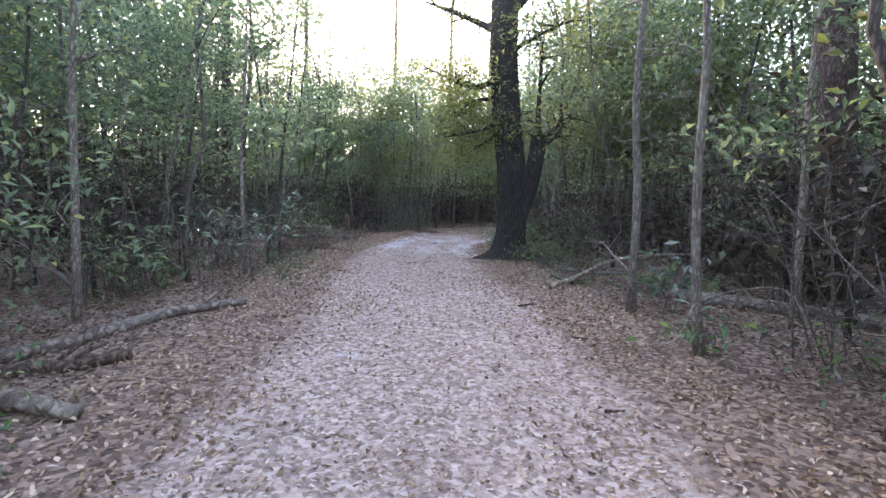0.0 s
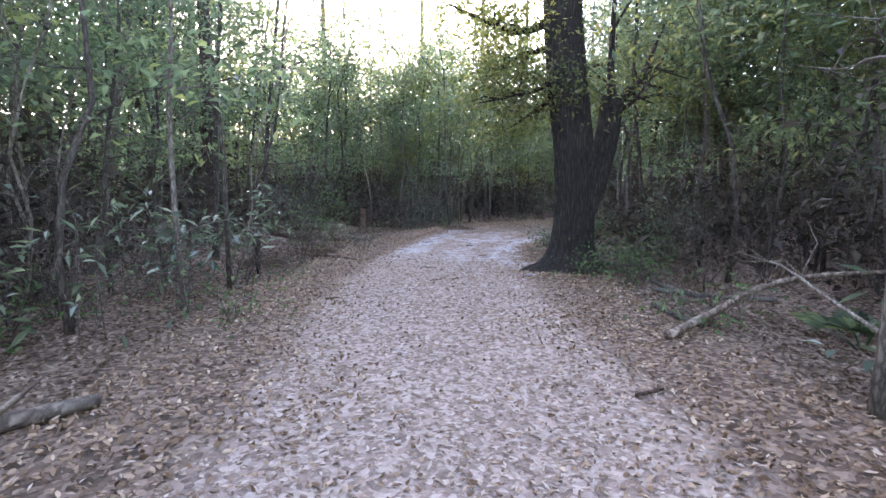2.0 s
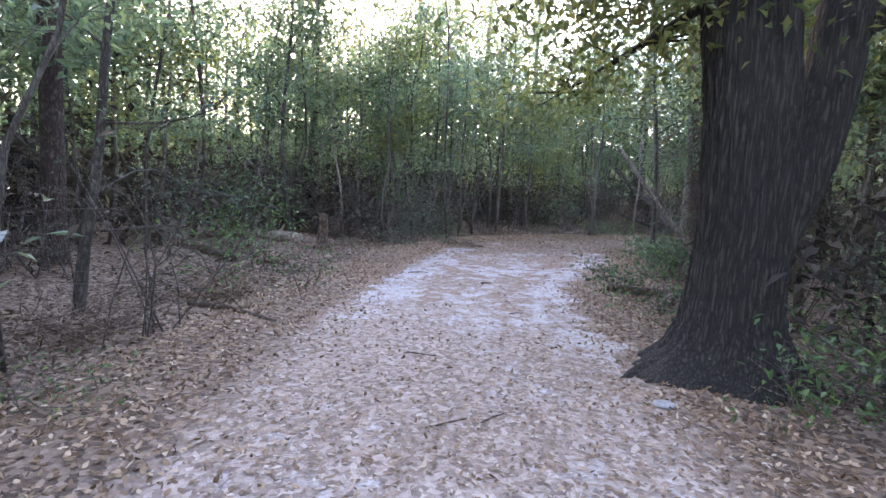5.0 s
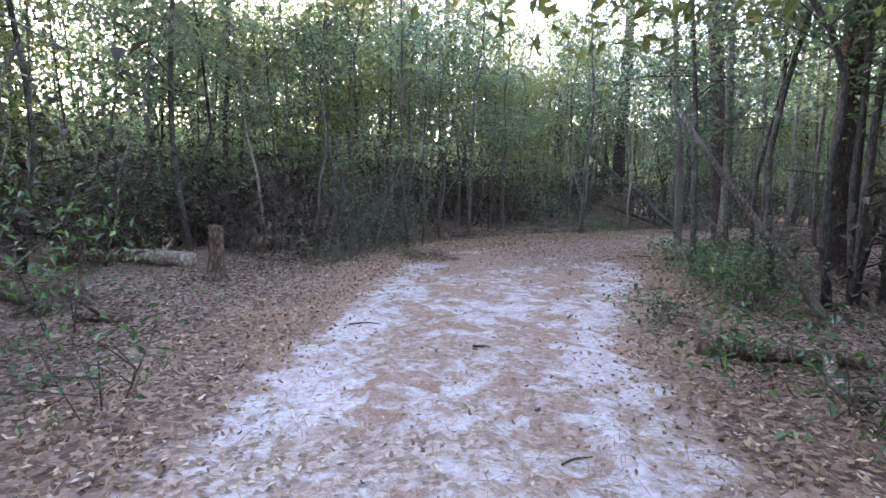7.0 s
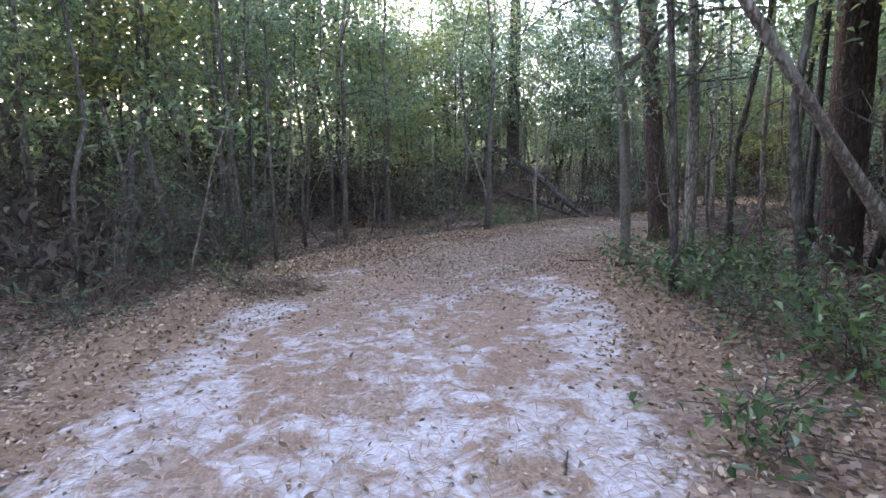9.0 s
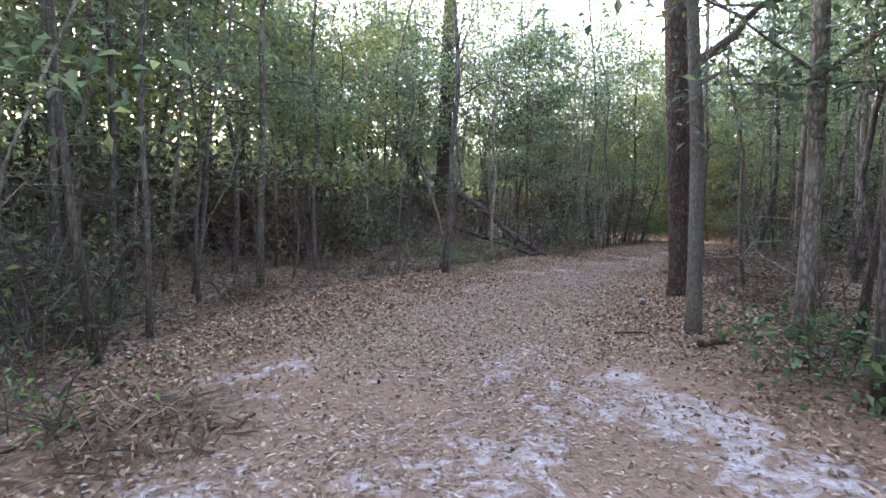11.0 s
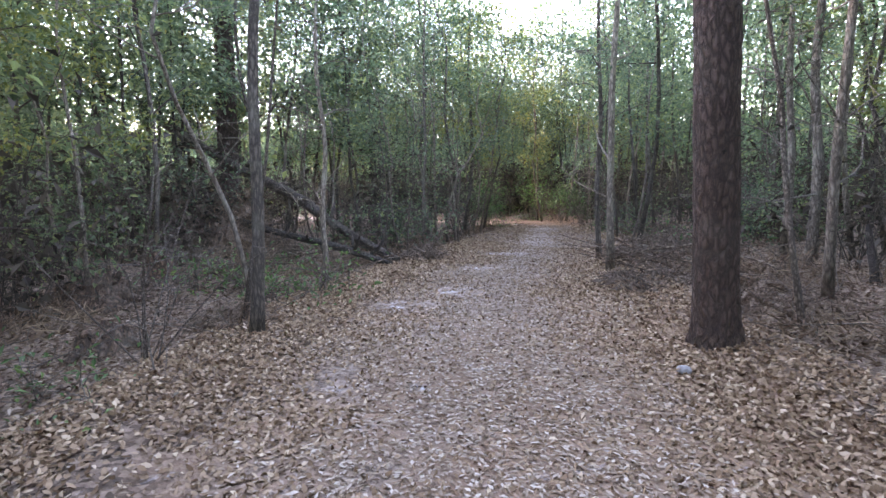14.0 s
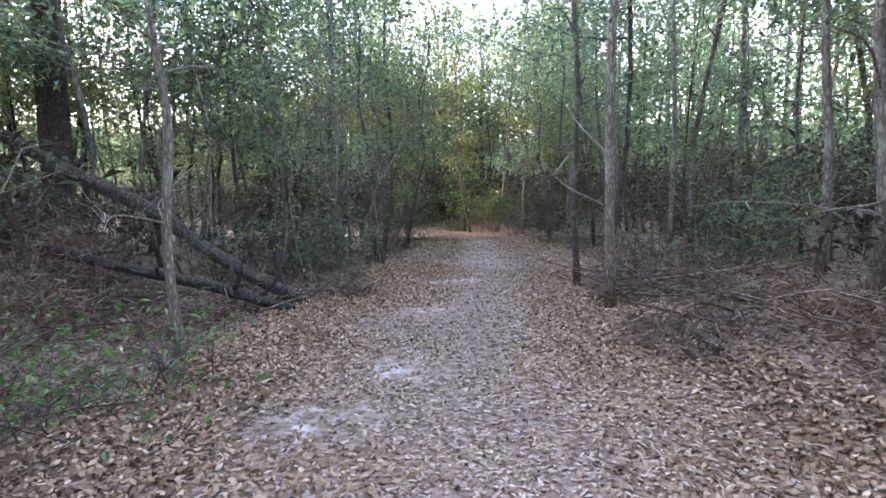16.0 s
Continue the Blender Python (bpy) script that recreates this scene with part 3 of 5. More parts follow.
# Single trees along the trail: place, radius, lean at the top, height, bark, leaves.
SINGLE = [
    (-3.83, 5.22, 0.045, (0.15, 0.1), 6.0, BARK_GREY, LEAF_DARK, "pale slender sapling behind a fallen log"),
    (-7.28, 8.63, 0.05, (0.2, 0.0), 7.0, BARK_GREY, LEAF_DARK, "thin pale tree deep in the undergrowth"),
    (-6.4, 11.2, 0.075, (1.3, 0.2), 7.0, BARK_GREY, LEAF_DARK, "slanting pale young tree in the thicket"),
    (-3.5, 8.9, 0.035, (0.05, 0.1), 5.5, BARK_GREY, LEAF_DARK, "thin straight sapling among broad-leaved shrubs"),
    (2.46, 6.42, 0.058, (-0.05, 0.1), 7.0, BARK_GREY, LEAF_DARK, "lichen-spotted young tree at the trail's edge"),
    (2.42, 4.58, 0.043, (-0.25, 0.1), 7.0, BARK_GREY, LEAF_DARK, "slender pale sapling rooted in brown leaves"),
    (4.41, 6.17, 0.052, (0.05, 0.1), 7.0, BARK_GREY, LEAF_DARK, "thin pale tree in front of a broad pine"),
    (-5.0, 12.5, 0.06, (0.3, 0.2), 7.5, BARK_DARK, LEAF_DARK, "slim dark-barked tree beside leaf litter"),
    (-3.75, 22.9, 0.055, (-0.05, 0.1), 6.0, BARK_GREY, LEAF_DARK, "pale straight stem in front of the dark thicket"),
    (4.75, 20.75, 0.085, (-0.1, 0.1), 8.0, BARK_GREY, LEAF_DARK, "pale smooth-barked tree among green shrubs"),
    (0.56, 26.2, 0.06, (0.25, 0.1), 7.0, BARK_DARK, LEAF_DARK, "dark crooked young tree rooted in leaf litter"),
    (-1.61, 24.5, 0.042, (0.0, 0.1), 6.5, BARK_DARK, LEAF_DARK, "thin dark stem in a row of saplings"),
    (-1.2, 24.9, 0.037, (0.1, 0.1), 6.5, BARK_DARK, LEAF_DARK, "thin dark stem in a row of saplings"),
    (-0.75, 23.6, 0.03, (0.0, 0.1), 5.5, BARK_DARK, LEAF_DARK, "thin dark stem in a row of saplings"),
    (1.85, 28.2, 0.055, (0.0, 0.2), 7.0, BARK_DARK, LEAF_DARK, "dark sapling with low bare twigs"),
    (9.5, 25.45, 0.062, (-0.1, 0.1), 7.5, BARK_GREY, LEAF_DARK, "lichened young tree beside a heap of brushwood"),
    (10.7, 26.15, 0.05, (-0.3, 0.1), 6.5, BARK_DARK, LEAF_DARK, "slim forked tree beside the trail"),
    (6.12, 28.4, 0.045, (0.1, 0.1), 5.0, BARK_GREY, LEAF_DARK, "short pale sapling in front of the fallen trunk"),
    (11.2, 23.3, 0.06, (0.0, 0.1), 7.0, BARK_GREY, LEAF_DARK, "pale slender tree catching low light"),
    (10.5, 22.9, 0.075, (0.05, 0.1), 7.0, BARK_GREY, LEAF_DARK, "pale slender tree catching low light"),
    (7.98, 22.55, 0.05, (-0.25, 0.1), 7.5, BARK_GREY, LEAF_DARK, "slim pale tree standing behind the reddish pine"),
    (16.2, 24.2, 0.08, (0.3, 0.0), 7.5, BARK_GREY, LEAF_DARK, "pale tree far among the undergrowth"),
    (15.0, 25.4, 0.06, (-0.2, 0.0), 7.5, BARK_GREY, LEAF_DARK, "pale thin tree far among the undergrowth"),
    (12.9, 32.2, 0.045, (0.1, 0), 6, BARK_GREY, LEAF_DARK, "pale stem in a dense row of saplings"),
    (10.75, 30.7, 0.045, (0.1, 0), 6, BARK_GREY, LEAF_DARK, "pale stem in a dense row of saplings"),
    (4.8, 17.8, 0.06, (0.4, 0.2), 7, BARK_DARK, LEAF_DARK, "dark many-stemmed tree behind a short log"),
    (4.95, 18.0, 0.05, (-0.3, 0.3), 7, BARK_DARK, LEAF_DARK, "dark many-stemmed tree behind a short log"),
    (5.05, 17.7, 0.045, (0.8, 0.0), 7, BARK_DARK, LEAF_DARK, "dark many-stemmed tree behind a short log"),
]
for k, (x, y, r, lean_to, h, bark, leaf, label) in enumerate(SINGLE):
    claim(x, y, 0.45)
    build_tree("sapling" if r < 0.055 else "tree", label, x, y, leaning(*lean_to, h, 0.04, 30 + k), r, 60 + k, bark, leaf, limbs=7, limb_from=0.42,
               limb_len=1.3 if r > 0.05 else 1.0, leaves=1300 if r > 0.05 else 900, sides=12, bare=4)

# The crooked tree with a thin branch arching over the logs.
claim(-4.4, 12.95, 0.5)
build_tree("tree", "dark crooked young tree leaning over leaf litter", -4.4, 12.95, [(0, 0, -0.08), (0.06, 0.03, 0.6), (0.2, 0.08, 1.6), (0.3, 0.12, 2.8), (0.45, 0.2, 4.2), (0.75, 0.3, 7.5)], 0.062, 96, BARK_DARK, LEAF_DARK,
           limbs=7, limb_from=0.45, limb_len=1.4, leaves=1300, sides=14, rings=18, extra=[((0.14, 0.05, 1.2), [(0.3, 0.7, 1.5), (0.45, 1.5, 1.25), (0.74, 2.5, 1.2)], 0.016)])

# The grey tree at the bend, with a crooked limb over the undergrowth.
claim(4.42, 21.64, 0.5)
build_tree("tree", "grey furrowed tree with a crooked limb beside the bend", 4.42, 21.64, [(0, 0, -0.08), (-0.03, 0.02, 1.0), (-0.08, 0.04, 2.0), (-0.17, 0.07, 2.9), (-0.3, 0.1, 4.2), (-0.45, 0.1, 6), (-0.5, 0.1, 8)], 0.082, 98, BARK_FURROW, LEAF_LIGHT,
           limbs=7, limb_from=0.55, limb_len=1.8, leaves=2000, sides=28, rings=24, knobs=0.02, top=0.45,
           extra=[((-0.16, 0.07, 2.8), [(0.2, -0.1, 3.1), (0.42, -0.2, 3.4), (1.0, -0.5, 3.55), (1.7, -0.85, 3.5)], 0.055), ((-0.1, 0.04, 2.6), [(0.15, -0.1, 2.75), (0.38, -0.2, 2.6), (0.5, -0.25, 2.35)], 0.022),
                  ((-0.2, 0.07, 3.3), [(-0.6, 0.3, 3.9), (-1.2, 0.6, 4.3)], 0.04)])

# Dense evergreens whose crowns hang over the clearing's edge.
for k, (x, y, h, dx, dy) in enumerate(((3.7, 19.7, 7.5, -0.6, 0.1), (5.7, 18.3, 8.0, -0.5, 0.2), (7.0, 20.9, 8.5, 0.2, 0.3), (5.2, 15.4, 7.5, -0.4, 0.0), (8.4, 19.2, 9.0, 0.1, 0.0), (4.4, 13.6, 7.0, -0.2, 0.3), (4.2, 17.5, 7.0, -0.7, 0.2), (6.3, 16.5, 8.0, -0.3, 0.1))):
    claim(x, y, 0.4)
    build_tree("tree", "dense dark evergreen tree overhanging the clearing", x, y, leaning(dx, dy, h, 0.1, 1200 + k), 0.05 + 0.006 * (k % 3), 1220 + k, BARK_DARK, LEAF_LIGHT if k == 3 else LEAF_DARK,
               limbs=13, limb_from=0.36, limb_len=2.0, leaves=3600, spread=0.34, leaf_size=(0.12, 0.058), sides=9, bare=3, group="evergreens at the clearing")

# The forked thin tree before the fallen trunk.
claim(3.99, 26.7, 0.4)
build_tree("tree", "thin dark tree forking high above brown undergrowth", 3.99, 26.7, [(0, 0, -0.08), (0.08, 0, 1.0), (0.1, 0.0, 2.4), (0.2, 0, 3.7), (0.1, 0.05, 5.2), (0.0, 0.1, 7)], 0.065, 97, BARK_DARK, LEAF_LIGHT,
           limbs=7, limb_from=0.5, limb_len=1.8, leaves=1700, sides=12)

# ---- woods: kinds of saplings and shrubs, each built once and then copied ----
KINDS, DEEP, TALL = [], [], []
POLES = [build_tree("sapling", "thin bare crooked sapling rising from the undergrowth", 0, -160 - 3 * k, leaning(rs(880 + k).normal(0, 0.5), rs(890 + k).normal(0, 0.5), rs(870 + k).uniform(3.0, 5.5), 0.1, 860 + k), 0.014 + 0.004 * k, 850 + k,
                    BARK_GREY if k % 2 else TWIG, LEAF_DRY_SHADED, limbs=6, limb_from=0.25, limb_len=0.7, leaves=40, spread=0.15, sides=5, rings=9, group="young trees of the woods") for k in range(5)]
for k in range(9):
    rng = rs(300 + k)
    KINDS.append(build_tree("sapling", "slender young evergreen tree in the crowded woods", 0, -80 - 3 * k, leaning(rng.normal(0, 0.5), rng.normal(0, 0.5), rng.uniform(5.0, 8.0), 0.12, 320 + k), rng.uniform(0.02, 0.042), 340 + k,
                            BARK_DARK if k % 3 else BARK_GREY, LEAF_LIGHT if k % 4 == 3 else LEAF_DARK, limbs=6, limb_from=0.3, limb_len=1.5, leaves=1200, spread=0.25, sides=6, rings=9, group="young trees of the woods",
                            leaf_size=(0.115, 0.054)))
for k in range(5):
    rng = rs(380 + k)
    DEEP.append(build_tree("sapling", "leafy young tree deep in the shaded woods", 0, -110 - 3 * k, leaning(rng.normal(0, 0.5), rng.normal(0, 0.5), rng.uniform(5.5, 8.5), 0.12, 390 + k), rng.uniform(0.025, 0.045), 395 + k,
                           BARK_DARK, LEAF_DARK, limbs=5, limb_from=0.36, limb_len=1.9, leaves=900, spread=0.45, sides=5, rings=7, group="young trees of the woods", leaf_size=(0.19, 0.1)))
for k in range(4):
    rng = rs(400 + k)
    TALL.append(build_tree("tree", "tall leafy tree of the surrounding woods", 0, -130 - 4 * k, leaning(rng.normal(0, 0.7), rng.normal(0, 0.7), rng.uniform(8, 11), 0.16, 420 + k), rng.uniform(0.045, 0.07), 440 + k,
                           BARK_DARK, LEAF_LIGHT if k == 2 else LEAF_DARK, limbs=8, limb_from=0.3, limb_len=2.4, leaves=3000, spread=0.46, sides=8, rings=11, group="taller trees of the woods", leaf_size=(0.135, 0.066)))


def build_thicket(seed, h, stems, leaf, leaves, label, name="shrub", size=(0.085, 0.034), spread=0.13):
    rng = rs(seed)
    root = thing(name, 0, -150 - seed * 0.1, label, "shrub", "undergrowth")
    tips, twigs = [], Shape()
    for k in range(stems):
        w, r = rng.uniform(0, 2 * math.pi), rng.uniform(0, 0.35)
        a = np.array([math.cos(w) * r, math.sin(w) * r, -0.05])
        d = np.array([rng.normal(0, 0.3), rng.normal(0, 0.3), 1.0]) * h * rng.uniform(0.5, 1.1)
        sh, t = limb_shape(a, [a + d * 0.5 + rng.normal(0, 0.08, 3), a + d + rng.normal(0, 0.12, 3)], rng.uniform(0.006, 0.013), rng, 5, 3, 5)
        b = len(twigs.v)
        twigs.v += sh.v
        twigs.f += [tuple(q + b for q in face) for face in sh.f]
        tips += t
    tagged(twigs.make("twigwork", TWIG, root), kind="stuff")
    if leaves:
        v, f = crown_of(tips, leaves, spread, *size, rng, 0.04)
        mesh_object("foliage", v, f, leaf, root, False)
    return root


BUSHES = [build_thicket(500 + k, (1.7, 2.6, 1.3, 3.0)[k % 4], 7, LEAF_DARK, (420, 560, 340, 620)[k % 4], "leafy evergreen shrub in the undergrowth", size=(0.1, 0.045), spread=0.17) for k in range(4)]
BARE = [build_thicket(520 + k, (1.3, 2.2, 2.8)[k % 3], 9, LEAF_DRY_SHADED, (60, 90, 110)[k % 3], "bare grey-brown twiggy shrub in the undergrowth") for k in range(4)]
THICK = [build_thicket(560 + k, (1.8, 2.6, 3.2)[k], 7, LEAF_DRY_SHADED, 230, "twiggy shrub", size=(0.19, 0.09), spread=0.34) for k in range(3)]
LOW = [build_thicket(540 + k, 0.45, 5, LEAF_SHRUB, 130, "small green seedling clump in leaf litter", "seedling") for k in range(3)]


def put(ob, x, y, rng, lo=0.85, hi=1.2):
    s = rng.uniform(lo, hi)
    c = copy_thing(ob, pose(x, y, ground_z(x, y), 0, 0, rng.uniform(0, 360)))
    c.scale = (s, s, s)
    return c


def scatter(kinds, count, lo, hi, seed, r, x0=-15, x1=26, y0=-9, y1=46, keep=True, size=(0.8, 1.2)):
    rng = rs(seed)
    done = tries = 0
    while done < count and tries < count * 30:
        tries += 1
        x, y = rng.uniform(x0, x1), rng.uniform(y0, y1)
        g = float(trail_gap(x, y)[0][0])
        if lo < g < hi and free(x, y, r):
            put(kinds[rng.randint(len(kinds))], x, y, rng, *size)
            if keep:
                claim(x, y, r)
            done += 1


# Open ground that stays clear of the scattered undergrowth.
CLEAR = [(-4.0, 16.4, 2.3), (-4.2, 18.6, 1.9), (-3.6, 13.8, 1.4), (10.3, 24.6, 1.2), (9.2, 23.6, 1.0), (6.4, 28.6, 1.1), (6.6, 30.2, 1.5), (7.4, 32.0, 1.1), (4.6, 29.0, 0.9), (3.0, 28.0, 0.9), (1.2, 25.6, 0.8),
         (3.0, 17.6, 1.4), (3.4, 19.0, 1.2), (4.6, 19.0, 1.0), (3.4, 16.2, 1.0), (2.4, 14.4, 0.9), (2.4, 10.0, 1.2), (3.3, 9.0, 0.9), (2.6, 5.4, 1.0), (3.6, 6.8, 0.9), (-3.0, 4.4, 1.1), (-3.1, 6.6, 0.8), (5.6, 22.2, 0.9), (7.4, 24.0, 0.9),
         (0.2, 24.4, 0.9), (-1.9, 20.6, 1.0)]
for x, y, r in CLEAR:
    claim(x, y, r)
scatter(TALL, 34, 1.4, 9, 1, 0.8, x0=2.4, x1=26, y0=13, y1=46)
scatter(TALL, 18, 3.2, 10, 11, 0.8, x0=-6, x1=12, y0=24.5, y1=46)
scatter(TALL, 26, 3.5, 14, 12, 0.9, x0=-15, x1=16, y0=-8, y1=24)
scatter(KINDS, 28, 0.8, 7, 13, 0.3, x0=-9, x1=1, y0=20.2, y1=27)
scatter(KINDS, 175, 0.9, 6, 2, 0.35)
scatter(BUSHES, 12, 1.8, 7, 14, 0.1, x0=-9, x1=1, y0=20.4, y1=27, keep=False)
scatter(BARE, 30, 0.9, 7, 15, 0.0, x0=-9, x1=1.5, y0=20.2, y1=27, keep=False)
scatter(BUSHES, 60, 1.2, 5, 3, 0.15, keep=False)
scatter(BARE, 150, 0.7, 5, 4, 0.1, keep=False)
scatter(BARE, 16, 0.5, 12, 17, 0.0, x0=2.5, x1=7.6, y0=31.8, y1=37, keep=False)
scatter(BUSHES, 10, 0.5, 12, 18, 0.0, x0=2.5, x1=7.6, y0=32.2, y1=37, keep=False)
scatter(POLES, 95, 0.7, 4.5, 16, 0.1, keep=False, size=(0.7, 1.2))
scatter(LOW, 55, 0.25, 2.5, 5, 0.0, keep=False, size=(0.5, 1.2))
for k, (x, y) in enumerate(((4.3, 18.6), (5.2, 20.5), (6.6, 17.4), (7.6, 21.2), (3.9, 16.2), (12.6, 31.2), (15.0, 32.8), (18.8, 28.4), (14.9, 26.9), (22.6, 32.0), (16.6, 34.9), (22.8, 35.4), (12.9, 26.2), (22.9, 38.0), (15.9, 38.0), (7.6, 15.2), (6.4, 13.4), (8.8, 17.6), (5.8, 11.4), (-7.6, 15.0), (-6.8, 19.4), (-8.4, 17.4), (5.6, 16.4), (6.4, 19.6), (7.4, 18.6), (3.7, 14.6), (1.0, 31.6), (5.2, 35.4), (7.0, 37.4), (-2.6, 31.8), (4.2, 38.4), (6.0, 38.6), (10.0, 38.8), (11.6, 36.2), (12.4, 34.2), (14.0, 35.6), (9.8, 41.0), (12.2, 39.0), (21.6, 29.8), (23.4, 33.6), (24.0, 30.6), (16.6, 36.6), (24.4, 36.2), (26.4, 34.0), (25.4, 38.8), (27.4, 31.8), (28.2, 36.4), (23.6, 40.4), (9.8, 34.8), (10.6, 33.2), (9.4, 38.2), (11.0, 40.6), (7.2, 36.4))):
    put(TALL[k % 4], x, y, rs(720 + k), 0.8, 1.0)
for k, (x, y) in enumerate(((21.2, 32.8), (21.5, 31.4), (20.7, 30.6), (22.0, 34.2), (19.0, 36.4), (22.4, 30.4), (19.9, 35.6), (21.4, 36.2), (20.2, 36.8), (16.0, 32.6))):
    put(BUSHES[k % len(BUSHES)], x, y, rs(760 + k), 0.5, 0.75)
for k, (x, y) in enumerate(((6.3, 32.4), (5.0, 31.4), (8.9, 31.6), (2.2, 31.2), (1.6, 27.4), (9.2, 30.4), (7.2, 30.9), (6.9, 32.1), (7.5, 33.3), (6.2, 33.1), (7.0, 34.3), (5.8, 32.0), (7.6, 31.9))):
    put(BARE[k % 4], x, y, rs(700 + k), 0.6, 0.95)
for k, kind in enumerate(KINDS + POLES + TALL + BUSHES + BARE + LOW):
    kx, ky = -13.0 - 0.5 * (k % 3), -4.0 + 1.3 * k
    kind.location = (kx, ky, ground_z(kx, ky))


def deep_mass(kinds, count, lo, hi, seed, stems_name, leaf_name, label, bark, leaf, r):
    """Crowded growth behind the nearer trees, too dense to tell apart, as one mass."""
    rng = rs(seed)
    store = {"wood": [[], [], 0], "leaf": [[], [], 0]}
    raw = []
    for kind in kinds:
        got = {"wood": [[], [], 0], "leaf": [[], [], 0]}
        for ch in kind.children_recursive:
            key = "leaf" if ch.name.startswith(("crown", "foliage")) else "wood"
            me = ch.data
            v = np.empty(len(me.vertices) * 3)
            me.vertices.foreach_get("co", v)
            got[key][0].append(v.reshape(-1, 3))
            got[key][1] += [tuple(q + got[key][2] for q in pl.vertices) for pl in me.polygons]
            got[key][2] += len(me.vertices)
        raw.append({k: (np.concatenate(g[0]), g[1]) for k, g in got.items()})
    done = 0
    while done < count:
        x, y = rng.uniform(-19, 32), rng.uniform(-6, 50)
        g = float(trail_gap(x, y)[0][0])
        if not (lo < g < hi and free(x, y, r)):
            continue
        done += 1
        src = raw[rng.randint(len(raw))]
        w, s = rng.uniform(0, 6.28), rng.uniform(0.8, 1.2)
        rot = np.array([[math.cos(w), math.sin(w), 0], [-math.sin(w), math.cos(w), 0], [0, 0, 1]]) * s
        for k, (v, f) in src.items():
            st = store[k]
            st[0].append(v @ rot + np.array([x, y, ground_z(x, y)]))
            st[1].append((f, st[2]))
            st[2] += len(v)
    for k, name, mat in (("wood", stems_name, bark), ("leaf", leaf_name, leaf)):
        faces = [tuple(q + off for q in face) for fl, off in store[k][1] for face in fl]
        tagged(mesh_object(name, np.concatenate(store[k][0]), faces, mat, None, k == "wood"), label, "woods", kind="stuff")
    for kind in kinds:
        for ch in [*kind.children_recursive, kind]:
            bpy.data.objects.remove(ch)


deep_mass(DEEP, 205, 3.6, 14, 6, "deep_woods_stems", "deep_woods_leaves", "crowded young trees deep in the shaded woods", BARK_DARK, LEAF_DARK, 0.3)
deep_mass(THICK, 340, 1.9, 12, 7, "deep_twigs", "deep_dry_leaves", "crowded grey-brown twiggy undergrowth in the shade", TWIG, LEAF_DRY_SHADED, 0.0)


def far_woods(seed):
    """The mass of the woods past the nearer trees, thickest ahead of the trail, with one low stretch where the sky shows."""
    rng = rs(seed)
    sh, crowns, brush = Shape(), [], []
    n = 0
    while n < 740:
        x, y = rng.uniform(-46, 62), rng.uniform(-30, 72)
        if y < -2 and rng.uniform() < 0.7:
            continue
        g = float(trail_gap(x, y)[0][0])
        if g < (8.5 if -14 < x < 24 and -6 < y < 40 else 4.5) or g > 40:
            continue
        n += 1
        h = rng.uniform(8, 14)
        far, az = math.hypot(x, y), math.degrees(math.atan2(x, y))
        if -20 < az < 2 and y > 0:
            h = min(h, 1.4 + 0.21 * far + rng.uniform(-0.6, 0.6))
        z = ground_z(x, y)
        sh.tube([(x, y, z - 0.1), (x + rng.normal(0, 0.2), y + rng.normal(0, 0.2), z + h * 0.5), (x + rng.normal(0, 0.4), y, z + h)], [0.08, 0.055, 0.02], 4, cap=False)
        # Leaves hang in sprays round a handful of boughs.
        k = 30
        bough = np.stack([rng.normal(0, 1.5, k), rng.normal(0, 1.5, k), h * rng.uniform(0.16, 1.04, k)], 1)
        pick = bough[rng.randint(0, k, 330)]
        crowns.append(np.array([x, y, z]) + pick + rng.normal(0, 1, (330, 3)) * (0.5, 0.5, 0.32))
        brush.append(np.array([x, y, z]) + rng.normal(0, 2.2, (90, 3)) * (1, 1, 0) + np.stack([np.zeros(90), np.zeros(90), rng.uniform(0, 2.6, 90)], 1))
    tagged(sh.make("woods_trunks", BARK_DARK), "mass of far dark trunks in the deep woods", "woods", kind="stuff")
    # Low brown brush; the gloom under the trees is in its leaf colour.
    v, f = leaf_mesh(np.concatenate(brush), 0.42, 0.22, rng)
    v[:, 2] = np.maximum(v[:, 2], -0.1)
    tagged(mesh_object("woods_brush", v, f, LEAF_DRY_SHADED, None, False), "mass of far brown brush under the trees", "woods", kind="stuff")
    v, f = leaf_mesh(np.concatenate(crowns), 0.29, 0.165, rng)
    tagged(mesh_object("woods_foliage", v, f, LEAF_DARK, None, False), "mass of far evergreen foliage in the deep woods", "woods", kind="stuff")


far_woods(77)


